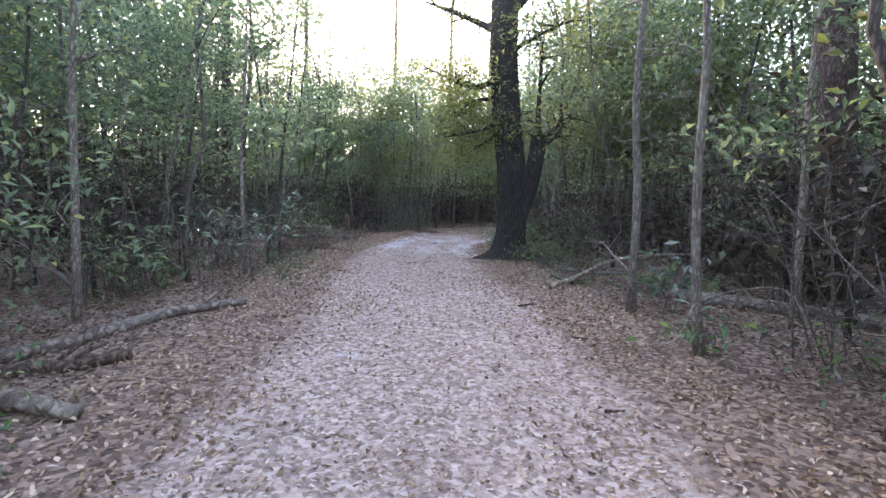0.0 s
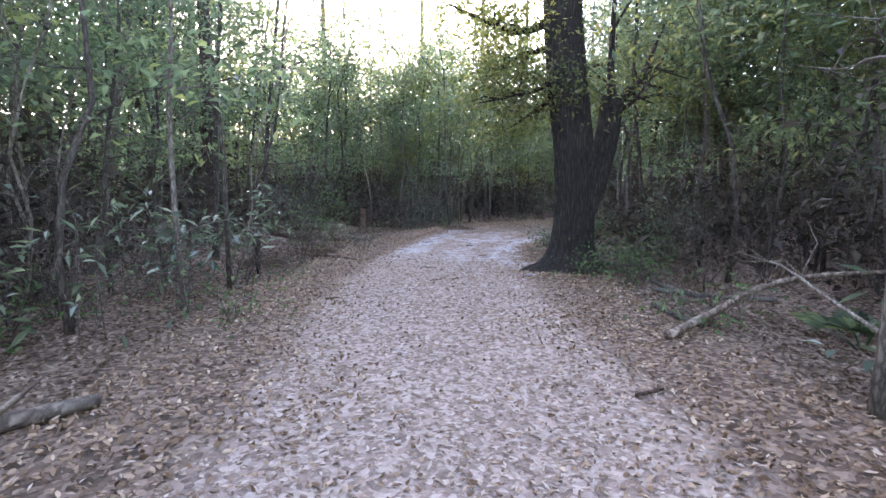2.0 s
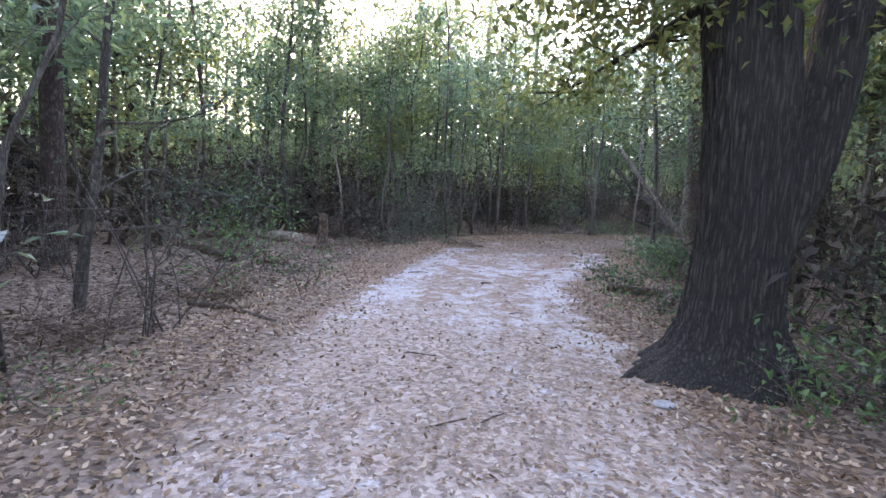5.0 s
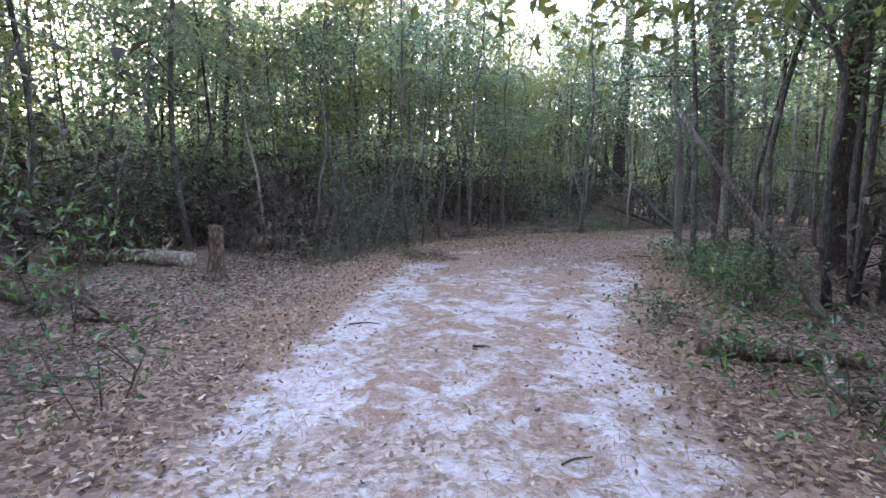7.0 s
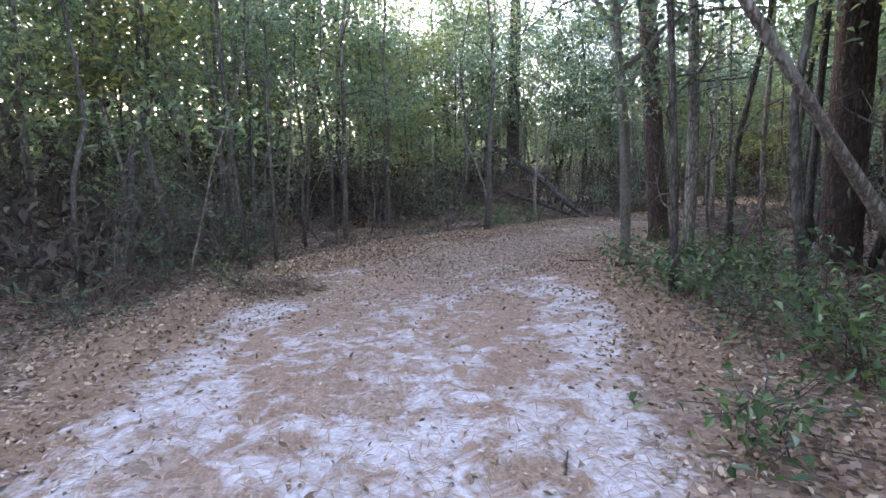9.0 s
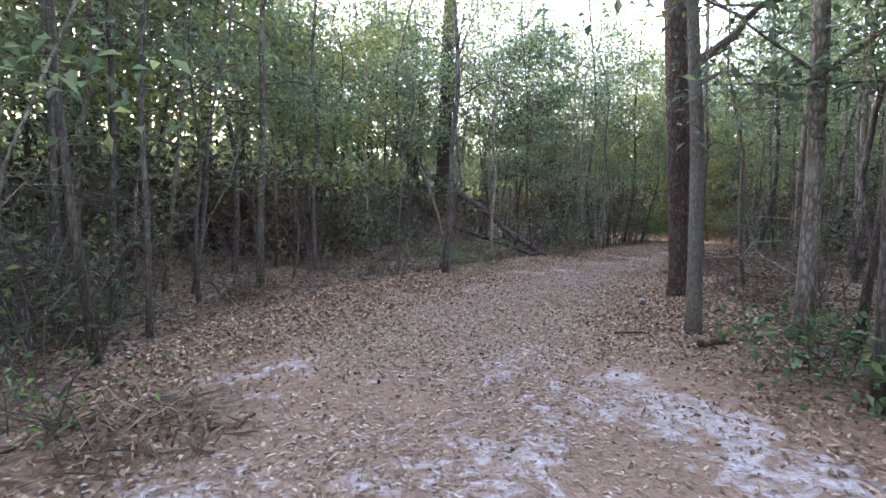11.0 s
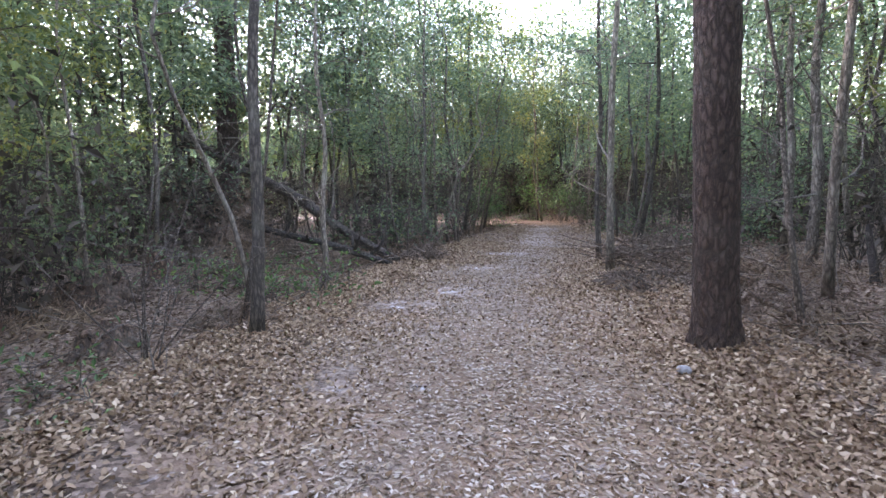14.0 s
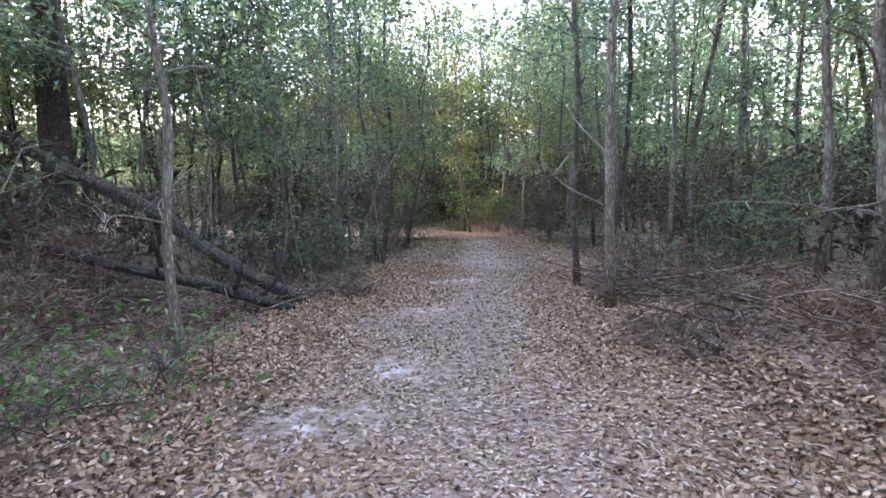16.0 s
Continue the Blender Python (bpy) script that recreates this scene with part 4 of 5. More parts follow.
def backdrop_ring(seed):
    """A ring wall in forest colours, added all around to shut out the horizon glow."""
    rng = rs(seed)
    n, rows = 260, 7
    v, f = [], []
    tops = 8.5 + np.cumsum(rng.normal(0, 0.5, n)) * 0.12 + rng.uniform(-1.2, 1.2, n)
    for k in range(n):
        w = 2 * math.pi * k / n
        for r in range(rows):
            u = r / (rows - 1)
            d = 72 + 2.5 * u + rng.normal(0, 0.6)
            v.append((5 + math.sin(w) * d, 17 + math.cos(w) * d, -0.5 + (tops[k] + 0.5) * u))
    for k in range(n):
        for r in range(rows - 1):
            a, b = k * rows + r, ((k + 1) % n) * rows + r
            f.append((a, b, b + 1, a + 1))
    m, nt, p = nodes_of("far_forest")
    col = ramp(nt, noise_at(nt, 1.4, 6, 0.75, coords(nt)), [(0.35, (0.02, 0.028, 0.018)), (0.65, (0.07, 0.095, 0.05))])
    nt.links.new(col, p.inputs["Base Color"])
    p.inputs["Roughness"].default_value = 0.9
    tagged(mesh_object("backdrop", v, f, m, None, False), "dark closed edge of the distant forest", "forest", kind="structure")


backdrop_ring(78)


# ---- fallen wood ----
def log(name, label, points, r0, r1, material, seed, sides=14, category="log", stubs=0, rings=26):
    rng = rs(seed)
    p = curve_points(points, rings)
    x, y = p[:, 0].mean(), p[:, 1].mean()
    root = thing(name, x, y, label, category)
    gz = root.location.z
    q = p - np.array([x, y, gz])
    ph = rng.uniform(0, 6)
    Shape().tube(q, np.linspace(r0, r1, rings), sides, 0.05, rng, lambda i, w: 1 + 0.08 * math.sin(2 * w + i * 0.25 + ph) + 0.05 * math.sin(5 * w + i * 0.6)).make("stem", material, root)
    for k in range(stubs):
        i = rng.randint(3, rings - 3)
        d = rng.normal(0, 1, 3)
        d[2] = abs(d[2])
        d /= np.linalg.norm(d)
        ln = rng.uniform(0.15, 0.6)
        Shape().tube([q[i], q[i] + d * ln * 0.6 + rng.normal(0, 0.03, 3), q[i] + d * ln], [r1 * 0.5, r1 * 0.35, 0.004], 5).make("stub", material, root)
    return root


def on_ground(points, up):
    return [(x, y, ground_z(x, y) + up) for x, y in points]


log("fallen_log", "weathered grey log lying along the trail's edge", on_ground([(-4.4, 2.6), (-3.57, 4.02), (-3.3, 4.85), (-2.95, 5.5), (-2.45, 6.2)], 0.05), 0.075, 0.05, DEAD_WOOD, 1, stubs=4)
log("fallen_log", "short broken grey log in brown leaves", on_ground([(-3.5, 3.25), (-2.83, 3.12), (-2.2, 2.96)], 0.05), 0.075, 0.05, DEAD_WOOD, 2, stubs=2)
log("fallen_log", "split rotten log beside a longer log", on_ground([(-3.4, 3.6), (-2.96, 3.8), (-2.56, 4.1)], 0.04), 0.06, 0.05, ROT_WOOD, 3, stubs=3)
log("fallen_log", "brown log lying in dark undergrowth", on_ground([(3.4, 7.4), (4.4, 6.6), (5.4, 5.8), (6.6, 5.0)], 0.08), 0.1, 0.1, DEAD_WOOD, 4, stubs=2)
log("fallen_branch", "long bent bare branch propped off the ground", [(1.75, 8.0, 0.06), (2.3, 8.35, 0.2), (2.9, 8.6, 0.42), (3.6, 8.8, 0.52), (4.6, 9.0, 0.55)], 0.045, 0.02, DEAD_WOOD, 5, stubs=4, category="branch")
log("fallen_branch", "grey branch lying in litter near the oak", on_ground([(2.62, 11.5), (2.66, 10.6), (2.9, 9.9)], 0.05), 0.038, 0.03, BARK_DARK, 6, category="branch", stubs=2)
log("fallen_branch", "grey branch lying in litter near the oak", on_ground([(2.43, 10.4), (3.0, 9.9), (3.6, 9.5)], 0.05), 0.034, 0.025, BARK_DARK, 7, category="branch", stubs=2)
log("fallen_branch", "grey branch lying in litter near the oak", on_ground([(2.06, 9.3), (2.1, 8.8), (2.2, 8.3)], 0.04), 0.030, 0.025, BARK_DARK, 8, category="branch")
log("fallen_log", "pale weathered log lying before the thicket", on_ground([(-6.9, 20.3), (-5.6, 20.1), (-4.4, 19.75)], 0.1), 0.1, 0.12, DEAD_WOOD, 9, stubs=2)
log("fallen_log", "brown rotten log in leaf litter", on_ground([(-6.1, 17.9), (-5.3, 17.4), (-4.6, 16.95)], 0.08), 0.09, 0.06, ROT_WOOD, 10, stubs=3)
log("fallen_branch", "dark broken branch on pale leaf litter", on_ground([(-3.55, 13.48), (-3.05, 13.35), (-2.4, 12.98)], 0.03), 0.035, 0.015, ROT_WOOD, 11, category="branch", stubs=3)
log("fallen_log", "dark rotten branch wood in leaves", on_ground([(-4.05, 16.55), (-3.5, 16.42)], 0.04), 0.06, 0.04, ROT_WOOD, 12, stubs=2)
log("fallen_log", "reddish short log among green seedlings", on_ground([(1.62, 15.75), (2.0, 15.58), (2.7, 15.25)], 0.06), 0.07, 0.055, ROT_WOOD, 13, stubs=1)
log("fallen_log", "mossy pale log end beside the trail", on_ground([(2.5, 15.4), (2.2, 15.0), (2.05, 14.6)], 0.05), 0.05, 0.05, DEAD_WOOD, 14)
log("fallen_tree", "dark fallen tree trunk propped over undergrowth", [(8.15, 29.0, 0.03), (8.14, 30.6, 0.55), (8.12, 32.2, 1.22), (8.0, 34.6, 1.98), (8.0, 37.2, 2.85), (8.3, 40, 3.7)], 0.085, 0.14, ROT_WOOD_DARK, 15, sides=18, stubs=14, category="tree", rings=50)
log("fallen_tree", "dark fallen trunk resting beside another", [(7.75, 28.75, 0.04), (7.4, 29.7, 0.3), (6.95, 31.0, 0.55), (6.6, 32.2, 0.8)], 0.055, 0.075, ROT_WOOD_DARK, 16, sides=16, stubs=10, category="tree", rings=40)
log("leaning_tree", "pale dead trunk leaning across the undergrowth", [(3.85, 17.05, -0.06), (3.3, 17.16, 0.7), (2.7, 17.28, 1.5), (2.1, 17.4, 2.3)], 0.05, 0.03, BARK_GREY, 17, category="tree", stubs=4)


def stump(x, y, r, h, label, seed, jag=0.12, lean_by=(0, 0)):
    rng = rs(seed)
    claim(x, y, 0.5)
    root = thing("tree_stump", x, y, label, "stump")
    n, sides = 14, 28
    pts = [(lean_by[0] * k / n, lean_by[1] * k / n, -0.08 + (h + 0.08) * k / (n - 1)) for k in range(n)]
    sh = Shape().tube(pts, [r * (1 + 0.8 * math.exp(-max(p[2], 0) / 0.12)) for p in pts], sides, 0.04, rng, lambda i, w: 1 + 0.12 * math.sin(3 * w + seed) * math.exp(-i / 5) + 0.05 * math.sin(7 * w))
    for k in range(sides):
        v = sh.v[(n - 1) * sides + k]
        sh.v[(n - 1) * sides + k] = (v[0], v[1], v[2] + rng.uniform(-jag, jag * 0.4))
    sh.make("stem", ROT_WOOD, root)
    for k in range(5):
        w = rng.uniform(0, 6.28)
        d = np.array([math.cos(w), math.sin(w), 0])
        Shape().tube([d * r * 0.9 + (0, 0, 0.12), d * r * 1.9 + (0, 0, 0.04), d * r * 2.8 + (0, 0, -0.04)], [r * 0.3, r * 0.2, 0.02], 7, 0.1, rng).make("root", ROT_WOOD, root)


log("tree_stump", "dark broken stem leaning beside dead brush", [(8.79, 22.16, 0.0), (8.86, 22.2, 0.4), (8.98, 22.28, 0.85)], 0.05, 0.035, ROT_WOOD_DARK, 18, category="stump", rings=12)


STONE, stone_nt, stone_p = nodes_of("pale_stone")
stone_nt.links.new(ramp(stone_nt, noise_at(stone_nt, 26, 5, 0.6, coords(stone_nt)), [(0.3, (0.17, 0.165, 0.165)), (0.7, (0.3, 0.295, 0.3))]), stone_p.inputs["Base Color"])
stone_p.inputs["Roughness"].default_value = 0.85


def stone(x, y, size, flat, seed, label):
    """A rounded, uneven stone half sunk in the leaves."""
    rng = rs(seed)
    bm = bmesh.new()
    bmesh.ops.create_icosphere(bm, subdivisions=3, radius=size)
    a, b = rng.uniform(0, 6, 2)
    for v in bm.verts:
        c = v.co / size
        v.co *= 1 + 0.14 * math.sin(3 * c.x + a) + 0.1 * math.sin(4 * c.y - 2 * c.z + b)
        v.co.z *= flat
    me = bpy.data.meshes.new("stone")
    bm.to_mesh(me)
    bm.free()
    me.polygons.foreach_set("use_smooth", [True] * len(me.polygons))
    me.materials.append(STONE)
    ob = new("stone", me)
    ob.location = (x, y, ground_z(x, y) + size * flat * 0.4)
    tagged(ob, label, "stone")


stone(5.45, 23.24, 0.055, 0.7, 51, "small pale grey stone lying in fallen leaves")
# Added stone shape where a pale sandy patch lies beside the oak's root.
stone(0.85, 11.56, 0.065, 0.45, 52, "flat pale stone shape standing in for a sandy patch")

stump(-3.5, 18.45, 0.088, 0.72, "broken brown stump standing in pine straw", 21, 0.06, (0.02, 0))
stump(4.5, 30.3, 0.17, 0.5, "low dark rotten stump before the thicket", 22)
stump(2.96, 27.5, 0.17, 0.2, "decayed stump crumbling in leaf litter", 23, 0.12)
stump(3.46, 29.7, 0.32, 0.32, "dark uprooted root mound in litter", 24, 0.2)
stump(-4.66, 17.25, 0.17, 0.25, "dark rotten stump beside a log", 25, 0.12)


# ---- green plants at the trail's edge ----
def palmetto(x, y, s, seed):
    rng = rs(seed)
    root = thing("palmetto", x, y, "dark green palmetto with fan-shaped leaves", "palm", "palmettos")
    for k in range(7):
        w, el = k * 0.9 + rng.uniform(-0.3, 0.3), rng.uniform(0.5, 1.2)
        d = np.array([math.cos(w) * math.cos(el), math.sin(w) * math.cos(el), math.sin(el)])
        hub = d * s * rng.uniform(0.5, 0.8)
        stalk = Shape().tube([(0, 0, -0.03), hub * 0.5, hub], [0.008, 0.007, 0.006], 5).make("stalk", LEAF_DARK, root)
        sh = Shape()
        side = np.cross(d, (0, 0, 1.0))
        side /= np.linalg.norm(side)
        up = np.cross(side, d)
        for j in range(13):
            a = (j - 6) * 0.2
            e = d * math.cos(a) + side * math.sin(a)
            ln = s * 0.55 * (1 - 0.25 * abs(a))
            t = np.cross(e, up) * 0.018
            b = len(sh.v)
            m = hub + e * ln * 0.55
            sh.v += [tuple(hub), tuple(m + t), tuple(m - t), tuple(hub + e * ln - np.array([0, 0, 0.12 * s]))]
            sh.f += [(b, b + 1, b + 3), (b, b + 3, b + 2)]
        sh.make("fan", LEAF_DARK, root, smooth_shade=False)


palmetto(3.5, 8.0, 0.6, 31)
palmetto(3.9, 7.6, 0.45, 32)


def leafy_shrub(x, y, h, stems, leaves, size, seed, label, leaf=LEAF_SHRUB, spread=0.12):
    rng = rs(seed)
    root = thing("shrub", x, y, label, "shrub")
    tips = []
    for k in range(stems):
        a = np.array([rng.normal(0, 0.1), rng.normal(0, 0.1), -0.04])
        d = np.array([rng.normal(0, 0.35), rng.normal(0, 0.35), 1]) * h * rng.uniform(0.6, 1.05)
        sh, t = limb_shape(a, [a + d * 0.5, a + d], 0.008, rng, 5, 4)
        sh.make("stem", TWIG, root)
        tips += t
    v, f = crown_of(tips, leaves, spread, *size, rng, 0.05)
    mesh_object("foliage", v, f, leaf, root, False)


for k, (x, y, h, st, n, sz, label, leaf) in enumerate([
    (-3.5, 7.6, 1.35, 5, 95, (0.16, 0.05), "broad-leaved evergreen shrub with glossy leaves", LEAF_GLOSS),
    (-3.2, 8.6, 1.2, 4, 85, (0.16, 0.05), "broad-leaved evergreen shrub with glossy leaves", LEAF_GLOSS),
    (-3.4, 10.2, 1.3, 4, 160, (0.17, 0.055), "broad-leaved evergreen shrub with glossy leaves", LEAF_GLOSS),
    (-4.8, 10.8, 1.7, 5, 200, (0.19, 0.06), "taller broad-leaved shrub with pale glossy leaves", LEAF_GLOSS),
    (-4.3, 6.9, 1.3, 4, 130, (0.17, 0.055), "broad-leaved evergreen shrub with glossy leaves", LEAF_GLOSS),
    (-2.6, 8.3, 0.4, 4, 130, (0.07, 0.035), "low bluish-green seedlings at the trail's edge", LEAF_SHRUB),
    (2.1, 11.6, 0.4, 5, 150, (0.07, 0.035), "low green seedlings beside the oak's roots", LEAF_SHRUB),
    (1.7, 11.55, 0.5, 4, 90, (0.09, 0.04), "young shoots growing from the oak's foot", LEAF_SHRUB),
    (2.3, 10.9, 0.35, 5, 150, (0.07, 0.035), "low green seedlings in leaf litter", LEAF_SHRUB),
    (2.7, 12.0, 0.5, 5, 150, (0.09, 0.04), "green seedlings behind the oak", LEAF_SHRUB),
    (3.3, 18.4, 0.6, 5, 260, (0.08, 0.035), "leafy shrub at the clearing's edge", LEAF_DARK),
    (3.2, 17.6, 1.1, 5, 300, (0.08, 0.035), "leafy upright shrub beside a leaning trunk", LEAF_DARK),
    (1.85, 15.4, 0.35, 4, 130, (0.09, 0.045), "bright green seedlings around a short log", LEAF_SHRUB),
    (1.8, 14.5, 0.35, 5, 150, (0.09, 0.045), "bright green seedlings around a short log", LEAF_SHRUB),
    (3.7, 19.3, 0.6, 6, 330, (0.1, 0.045), "bushy green shrub beside slender trees", LEAF_SHRUB),
    (4.1, 20.2, 0.55, 6, 330, (0.1, 0.045), "bushy green shrub beside slender trees", LEAF_SHRUB),
    (4.5, 19.4, 0.6, 6, 300, (0.1, 0.045), "bushy green shrub beside slender trees", LEAF_SHRUB),
    (1.95, 16.85, 0.32, 4, 140, (0.08, 0.035), "small green clump in leaf litter", LEAF_SHRUB),
    (3.1, 17.2, 0.55, 6, 260, (0.1, 0.045), "green shrub among fallen leaves", LEAF_SHRUB),
    (-2.7, 14.6, 0.45, 4, 120, (0.07, 0.03), "small seedling on leaf litter", LEAF_SHRUB),
    (-3.6, 14.2, 1.2, 4, 200, (0.08, 0.035), "sparse shrub with glossy leaves over logs", LEAF_SHRUB),
    (-2.2, 20.2, 0.5, 4, 120, (0.1, 0.04), "pale-leaved seedling in front of the thicket", LEAF_DARK),
    (4.4, 29.0, 0.5, 4, 110, (0.08, 0.035), "low seedling in leaf litter", LEAF_SHRUB),
    (4.9, 27.7, 0.35, 6, 220, (0.08, 0.035), "dark green seedlings at the trail's edge", LEAF_SHRUB),
    (-3.8, 16.0, 1.25, 4, 320, (0.085, 0.036), "sparse glossy shrub arching over logs", LEAF_SHRUB),
    (19.3, 31.6, 1.7, 6, 500, (0.11, 0.05), "pale green bushy shrub at the far bend", LEAF_SHRUB),
    (19.7, 33.0, 2.0, 6, 500, (0.11, 0.05), "pale green bushy shrub at the far bend", LEAF_SHRUB),
    (16.2, 32.6, 1.9, 6, 500, (0.11, 0.05), "pale green bushy shrub at the far bend", LEAF_SHRUB),
    (18.7, 30.3, 1.4, 6, 500, (0.11, 0.05), "pale green bushy shrub at the far bend", LEAF_SHRUB),
    (19.4, 34.6, 2.2, 6, 500, (0.11, 0.05), "pale green bushy shrub at the far bend", LEAF_SHRUB),
    (2.95, 6.3, 0.75, 5, 90, (0.19, 0.07), "broad-leaved glossy green shrub between two saplings", LEAF_GLOSS),
    (2.62, 4.7, 0.3, 3, 30, (0.16, 0.07), "small glossy seedling beside a slender sapling", LEAF_SHRUB),
    (4.9, 28.8, 0.5, 6, 220, (0.08, 0.035), "dark green seedlings at the trail's edge", LEAF_SHRUB),
]):
    leafy_shrub(x, y, h, st, n, sz, 600 + k, label, leaf)


# ---- brushwood heap by the bend ----
def brushwood(x, y, w, d, count, seed):
    rng = rs(seed)
    root = thing("brush_pile", x, y, "tangled heap of dead brown brushwood", "brushwood")
    for k in range(count):
        a = np.array([rng.uniform(-w, w), rng.uniform(-d, d), rng.uniform(0.0, 0.28)])
        t = rng.uniform(0, 6.28)
        e = np.array([math.cos(t), math.sin(t), rng.uniform(-0.05, 0.25)]) * rng.uniform(0.4, 1.3)
        r = rng.choice([0.006, 0.009, 0.014])
        Shape().tube(curve_points([a, a + e * 0.5 + rng.normal(0, 0.07, 3), a + e], 5), np.linspace(r, r * 0.4, 5), 4).make("stick", DEAD_WOOD if rng.uniform() < 0.35 else ROT_WOOD, root)


def dead_mound(x, y, w, h, blades, seed, label="low mound of dead brown needles and twigs"):
    rng = rs(seed)
    root = thing("dead_brush", x, y, label, "brushwood", "mounds of dead brush")
    a, u = rng.uniform(0, 6.28, blades), np.sqrt(rng.uniform(0, 1, blades))
    top = h * (1 - u**2) + 0.03
    c = np.stack([np.cos(a) * u * w, np.sin(a) * u * w, rng.uniform(0.15, 1, blades) * top], 1)
    v, f = leaf_mesh(c, 0.24, 0.012, rng, 0.55, 0.1)
    v[:, 2] = np.maximum(v[:, 2], -0.02)
    tagged(mesh_object("needle_mass", v, f, DEAD_NEEDLE, root, False), kind="stuff")
    sh = Shape()
    for k in range(14):
        b = np.array([rng.normal(0, w * 0.4), rng.normal(0, w * 0.4), 0.0])
        e = b + np.array([rng.normal(0, 0.35), rng.normal(0, 0.35), rng.uniform(0.1, 1.0) * h * 1.5])
        sh.tube([b, (b + e) / 2 + rng.normal(0, 0.05, 3), e], [0.006, 0.005, 0.002], 3, cap=False)
    tagged(sh.make("twigwork", TWIG, root), kind="stuff")


for k, (x, y, w, h, n) in enumerate([(10.4, 24.9, 1.0, 0.35, 1500), (9.5, 23.7, 0.9, 0.35, 1300), (11.6, 25.2, 0.9, 0.3, 1000), (8.4, 24.4, 0.7, 0.2, 700), (9.0, 22.9, 0.9, 0.3, 900), (7.6, 22.8, 0.7, 0.22, 600),
                                      (4.05, 27.3, 0.4, 0.25, 500), (0.56, 26.2, 0.35, 0.22, 400), (1.85, 28.1, 0.4, 0.22, 400), (6.5, 29.5, 0.4, 0.2, 400), (8.9, 29.0, 0.5, 0.3, 700), (7.3, 29.6, 0.7, 0.2, 700),
                                      (6.2, 31.3, 0.9, 0.3, 900), (5.4, 30.2, 0.6, 0.2, 600), (-1.6, 24.4, 0.3, 0.18, 300), (2.7, 28.9, 0.6, 0.25, 600), (3.7, 29.6, 0.6, 0.3, 600), (-0.7, 21.3, 0.5, 0.15, 400), (9.6, 29.9, 0.6, 0.4, 700),
                                      (-2.3, 21.6, 0.6, 0.2, 500), (6.7, 22.5, 0.5, 0.15, 350), (6.6, 31.5, 1.0, 1.2, 4200), (7.2, 33.0, 1.0, 1.5, 4200), (5.9, 30.6, 0.7, 0.7, 2200), (6.2, 33.4, 1.0, 1.4, 3600), (-3.9, 12.2, 0.5, 0.2, 400), (-3.5, 14.1, 0.5, 0.25, 450), (5.6, 18.9, 0.6, 0.2, 400)]):
    dead_mound(x, y, w, h, n, 800 + k)

brushwood(10.3, 24.8, 1.2, 0.8, 80, 41)
brushwood(9.4, 23.6, 0.9, 0.7, 50, 42)
brushwood(7.2, 29.8, 1.0, 1.0, 45, 43)
brushwood(6.3, 31.2, 1.2, 1.2, 45, 44)


# ---- sticks on the trail ----
def stick(x, y, ln, turn, r, label):
    root = thing("stick", x, y, label, "stick", "sticks on the trail")
    rng = rs(int(abs(x * 100 + y * 10)))
    d = np.array([math.cos(turn), math.sin(turn), 0]) * ln / 2
    p = curve_points([-d + (0, 0, r), rng.normal(0, 0.02, 3) * (1, 1, 0) + (0, 0, r * 1.6), d + (0, 0, r)], 7)
    Shape().tube(p, np.linspace(r, r * 0.5, 7), 7, 0.1, rng).make("twig", ROT_WOOD, root)


for x, y, ln, turn, r in [(1.19, 6.75, 0.3, 0.5, 0.016), (1.2, 3.3, 0.14, 0.1, 0.014), (-0.63, 11.1, 0.3, 0.6, 0.008), (-0.35, 11.2, 0.2, 0.8, 0.008), (3.95, 21.9, 0.6, -0.5, 0.013), (4.15, 21.2, 0.35, -0.4, 0.04),
                          (-0.1, 21.3, 0.2, 0.9, 0.014), (-0.9, 12.4, 0.25, -0.2, 0.007), (0.1, 14.1, 0.2, 0.4, 0.007), (-1.3, 16.6, 0.3, 0.1, 0.01), (-0.2, 15.9, 0.15, -0.2, 0.012), (0.9, 17.0, 0.2, 1.0, 0.008),
                          (-1.9, 9.6, 0.2, 0.3, 0.01), (1.5, 5.1, 0.3, -0.3, 0.01), (0.9, 13.5, 0.25, 1.2, 0.008)]:
    stick(x, y, ln, turn, r, "short dark dead stick lying on the trail")


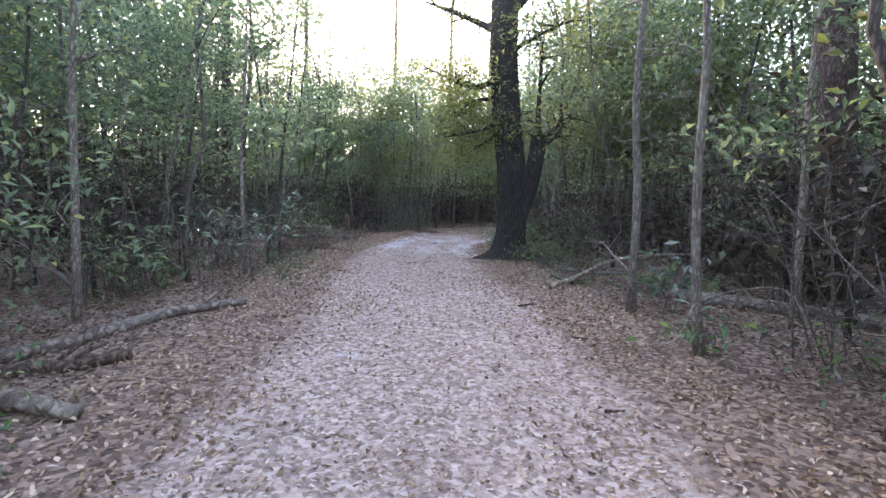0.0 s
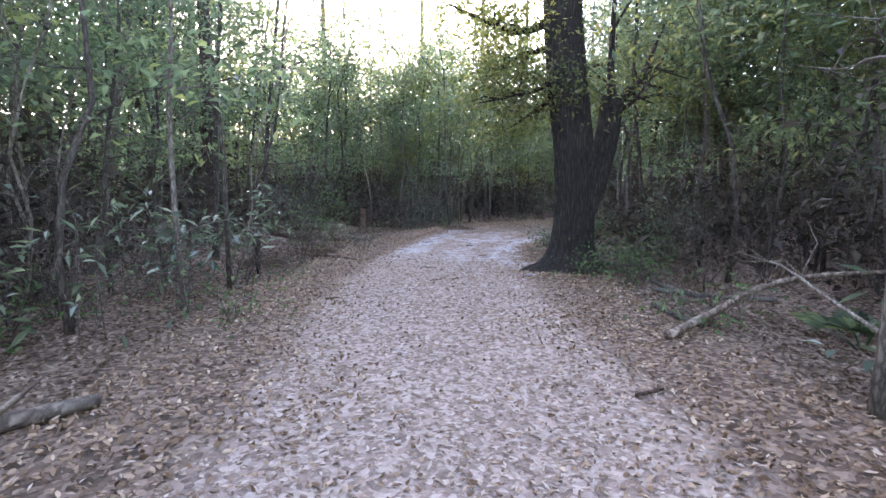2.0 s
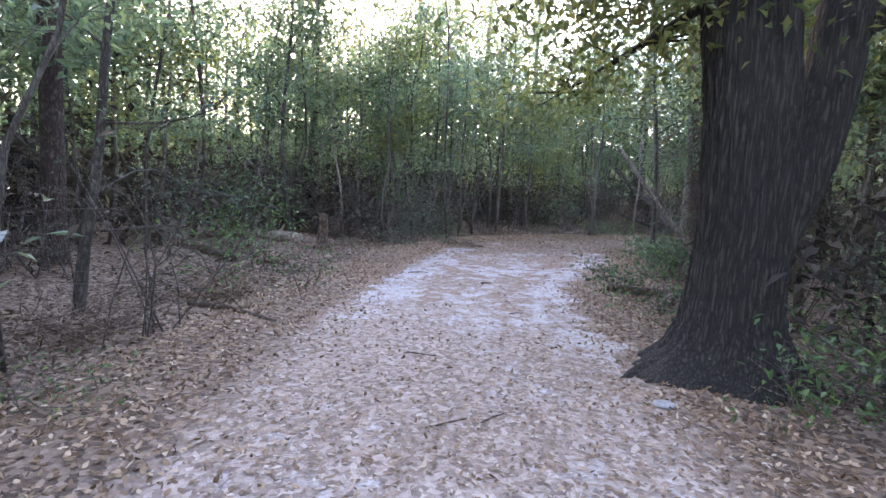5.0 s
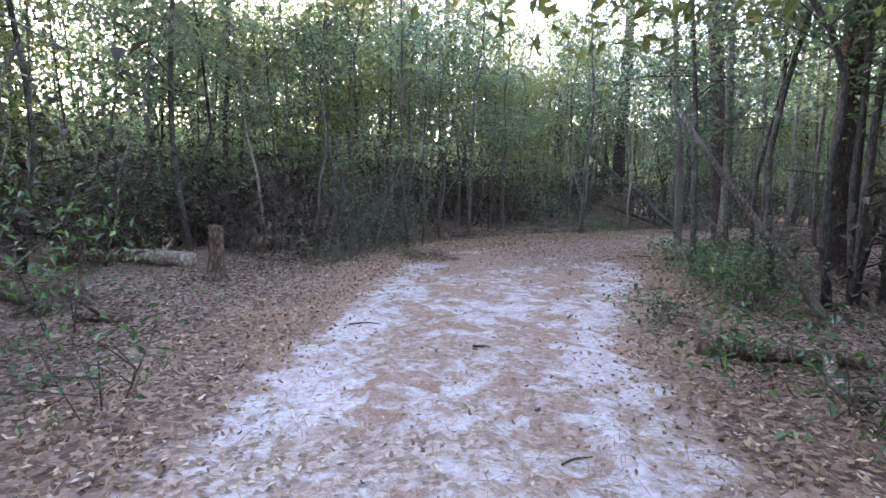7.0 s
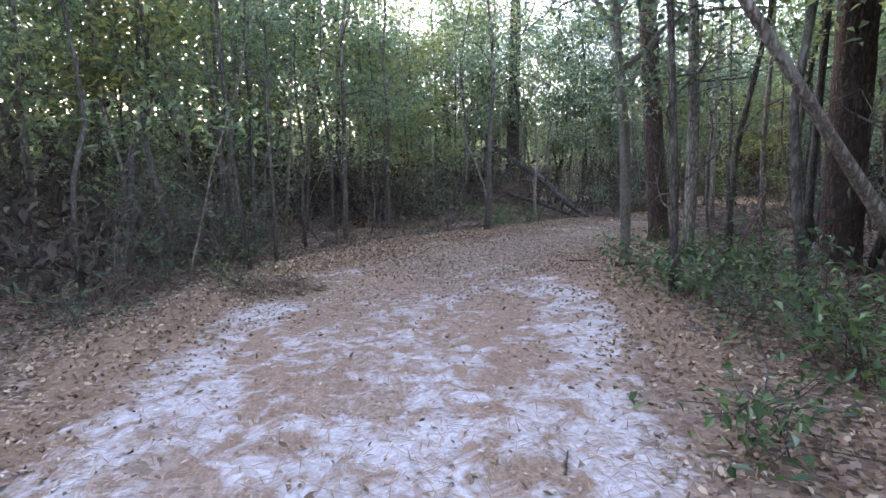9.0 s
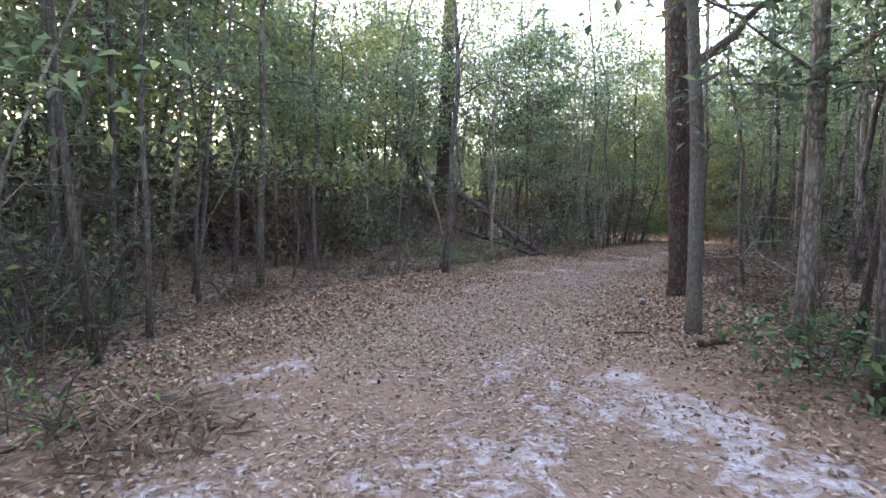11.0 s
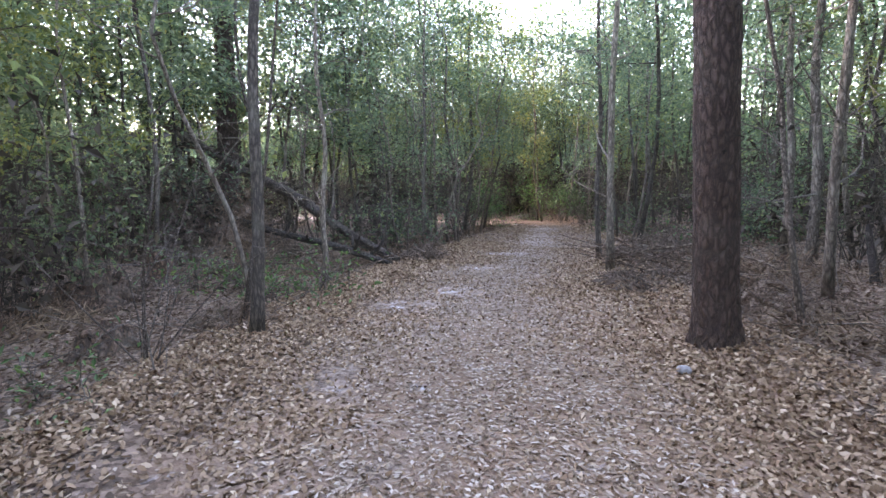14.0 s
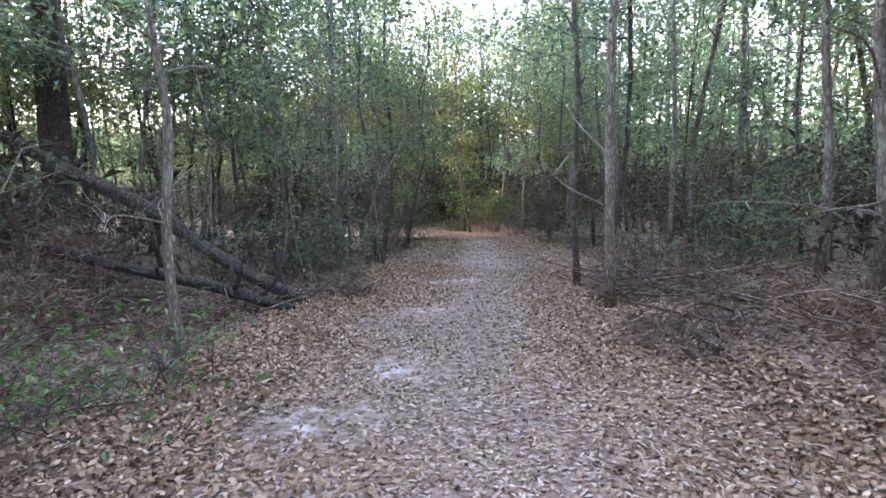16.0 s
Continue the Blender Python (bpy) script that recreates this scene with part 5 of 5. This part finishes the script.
# ---- fallen leaves ----
def leaf_litter():
    rng = rs(88)
    n = 660000
    x, y = rng.uniform(-8, 18, n), rng.uniform(0.8, 33, n)
    gap, along, side = trail_gap(x, y)
    clump = 0.5 + 0.5 * np.sin(x * 2.1 + 1.3 * np.sin(y * 1.7)) * np.sin(y * 2.3 + np.sin(x * 1.1))
    sandy = smooth(10.0, 15.5, y) * (1 - smooth(18.0, 21.5, y))
    keep = np.where(gap > 0.0, 0.62, np.where(gap > -0.6, 0.8, 0.7)) * (1 - 0.8 * sandy * (1 - smooth(-0.75, -0.05, gap))) * (0.82 + 0.18 * clump)
    keep *= np.where(gap > 2.5, 0.35, 1.0) * (gap < 4.5)
    keep *= np.where((gap > 0.9) & (y < 20), 0.8, 1.0) * (1 - 0.75 * patch_of_sand(x, y))
    ok = rng.uniform(0, 1, n) < keep
    x, y, gap = x[ok], y[ok], gap[ok]
    # The carpet of leaves lies deeper past the bend.
    mx, my = rng.uniform(-1, 12, 190000), rng.uniform(19.5, 31, 190000)
    mg = trail_gap(mx, my)[0]
    more = (mg < 0.8) & (rng.uniform(0, 1, len(mx)) < smooth(19.5, 22.5, my) * (1 - 0.8 * patch_of_sand(mx, my)))
    x, y, gap = np.concatenate([x, mx[more]]), np.concatenate([y, my[more]]), np.concatenate([gap, mg[more]])
    z = height(x, y) + 0.006 + rng.uniform(0, 0.025, len(x)) * (gap > -0.3)
    wave = 0.3 * np.sin(1.9 * y + 1.4 * np.sin(0.8 * x)) + 0.22 * np.sin(4.3 * y - 2.2 * x) + 0.2 * np.sin(2.7 * x + 1.1 * y)
    onway = (gap < -0.3 - 0.35 * smooth(19, 22, y) + wave + rng.normal(0, 0.45, len(x))) & (rng.uniform(0, 1, len(x)) > 0.16)
    near = ~onway & (gap < 0.9)
    v, f = litter_mesh(x[near], y[near], z[near], 0.052, 0.023, rng, 0.4)
    tagged(mesh_object("edge_leaves", v, f, LITTER, None, False), "curled dry brown leaves along the trail", "leaves", kind="stuff")
    off = ~onway & ~near
    v, f = leaf_mesh(np.stack([x[off], y[off], z[off] + 0.005], 1), 0.062, 0.029, rng, 0.29, 0.3)
    tagged(mesh_object("leaf_litter", v, f, LITTER, None, False), "deep layer of dry brown fallen leaves", "leaves", kind="stuff")
    c = np.stack([x[onway], y[onway], z[onway] + 0.004], 1)
    v, f = leaf_mesh(c, 0.045, 0.019, rng, 0.15, 0.12)
    tagged(mesh_object("trodden_leaves", v, f, TRODDEN, None, False), "thin scatter of trodden dry leaves on the trail", "leaves", kind="stuff")
    n = 42000
    x, y = rng.uniform(-4, 6, n), rng.uniform(10.5, 24, n)
    gap = trail_gap(x, y)[0]
    ok = gap < 0.8
    x, y = x[ok], y[ok]
    v, f = leaf_mesh(np.stack([x, y, height(x, y) + 0.008], 1), 0.15, 0.005, rng, 0.05, 0.0)
    tagged(mesh_object("pine_straw", v, f, NEEDLE, None, False), "rusty pine needles strewn over pale sand", "pine straw", kind="stuff")


leaf_litter()
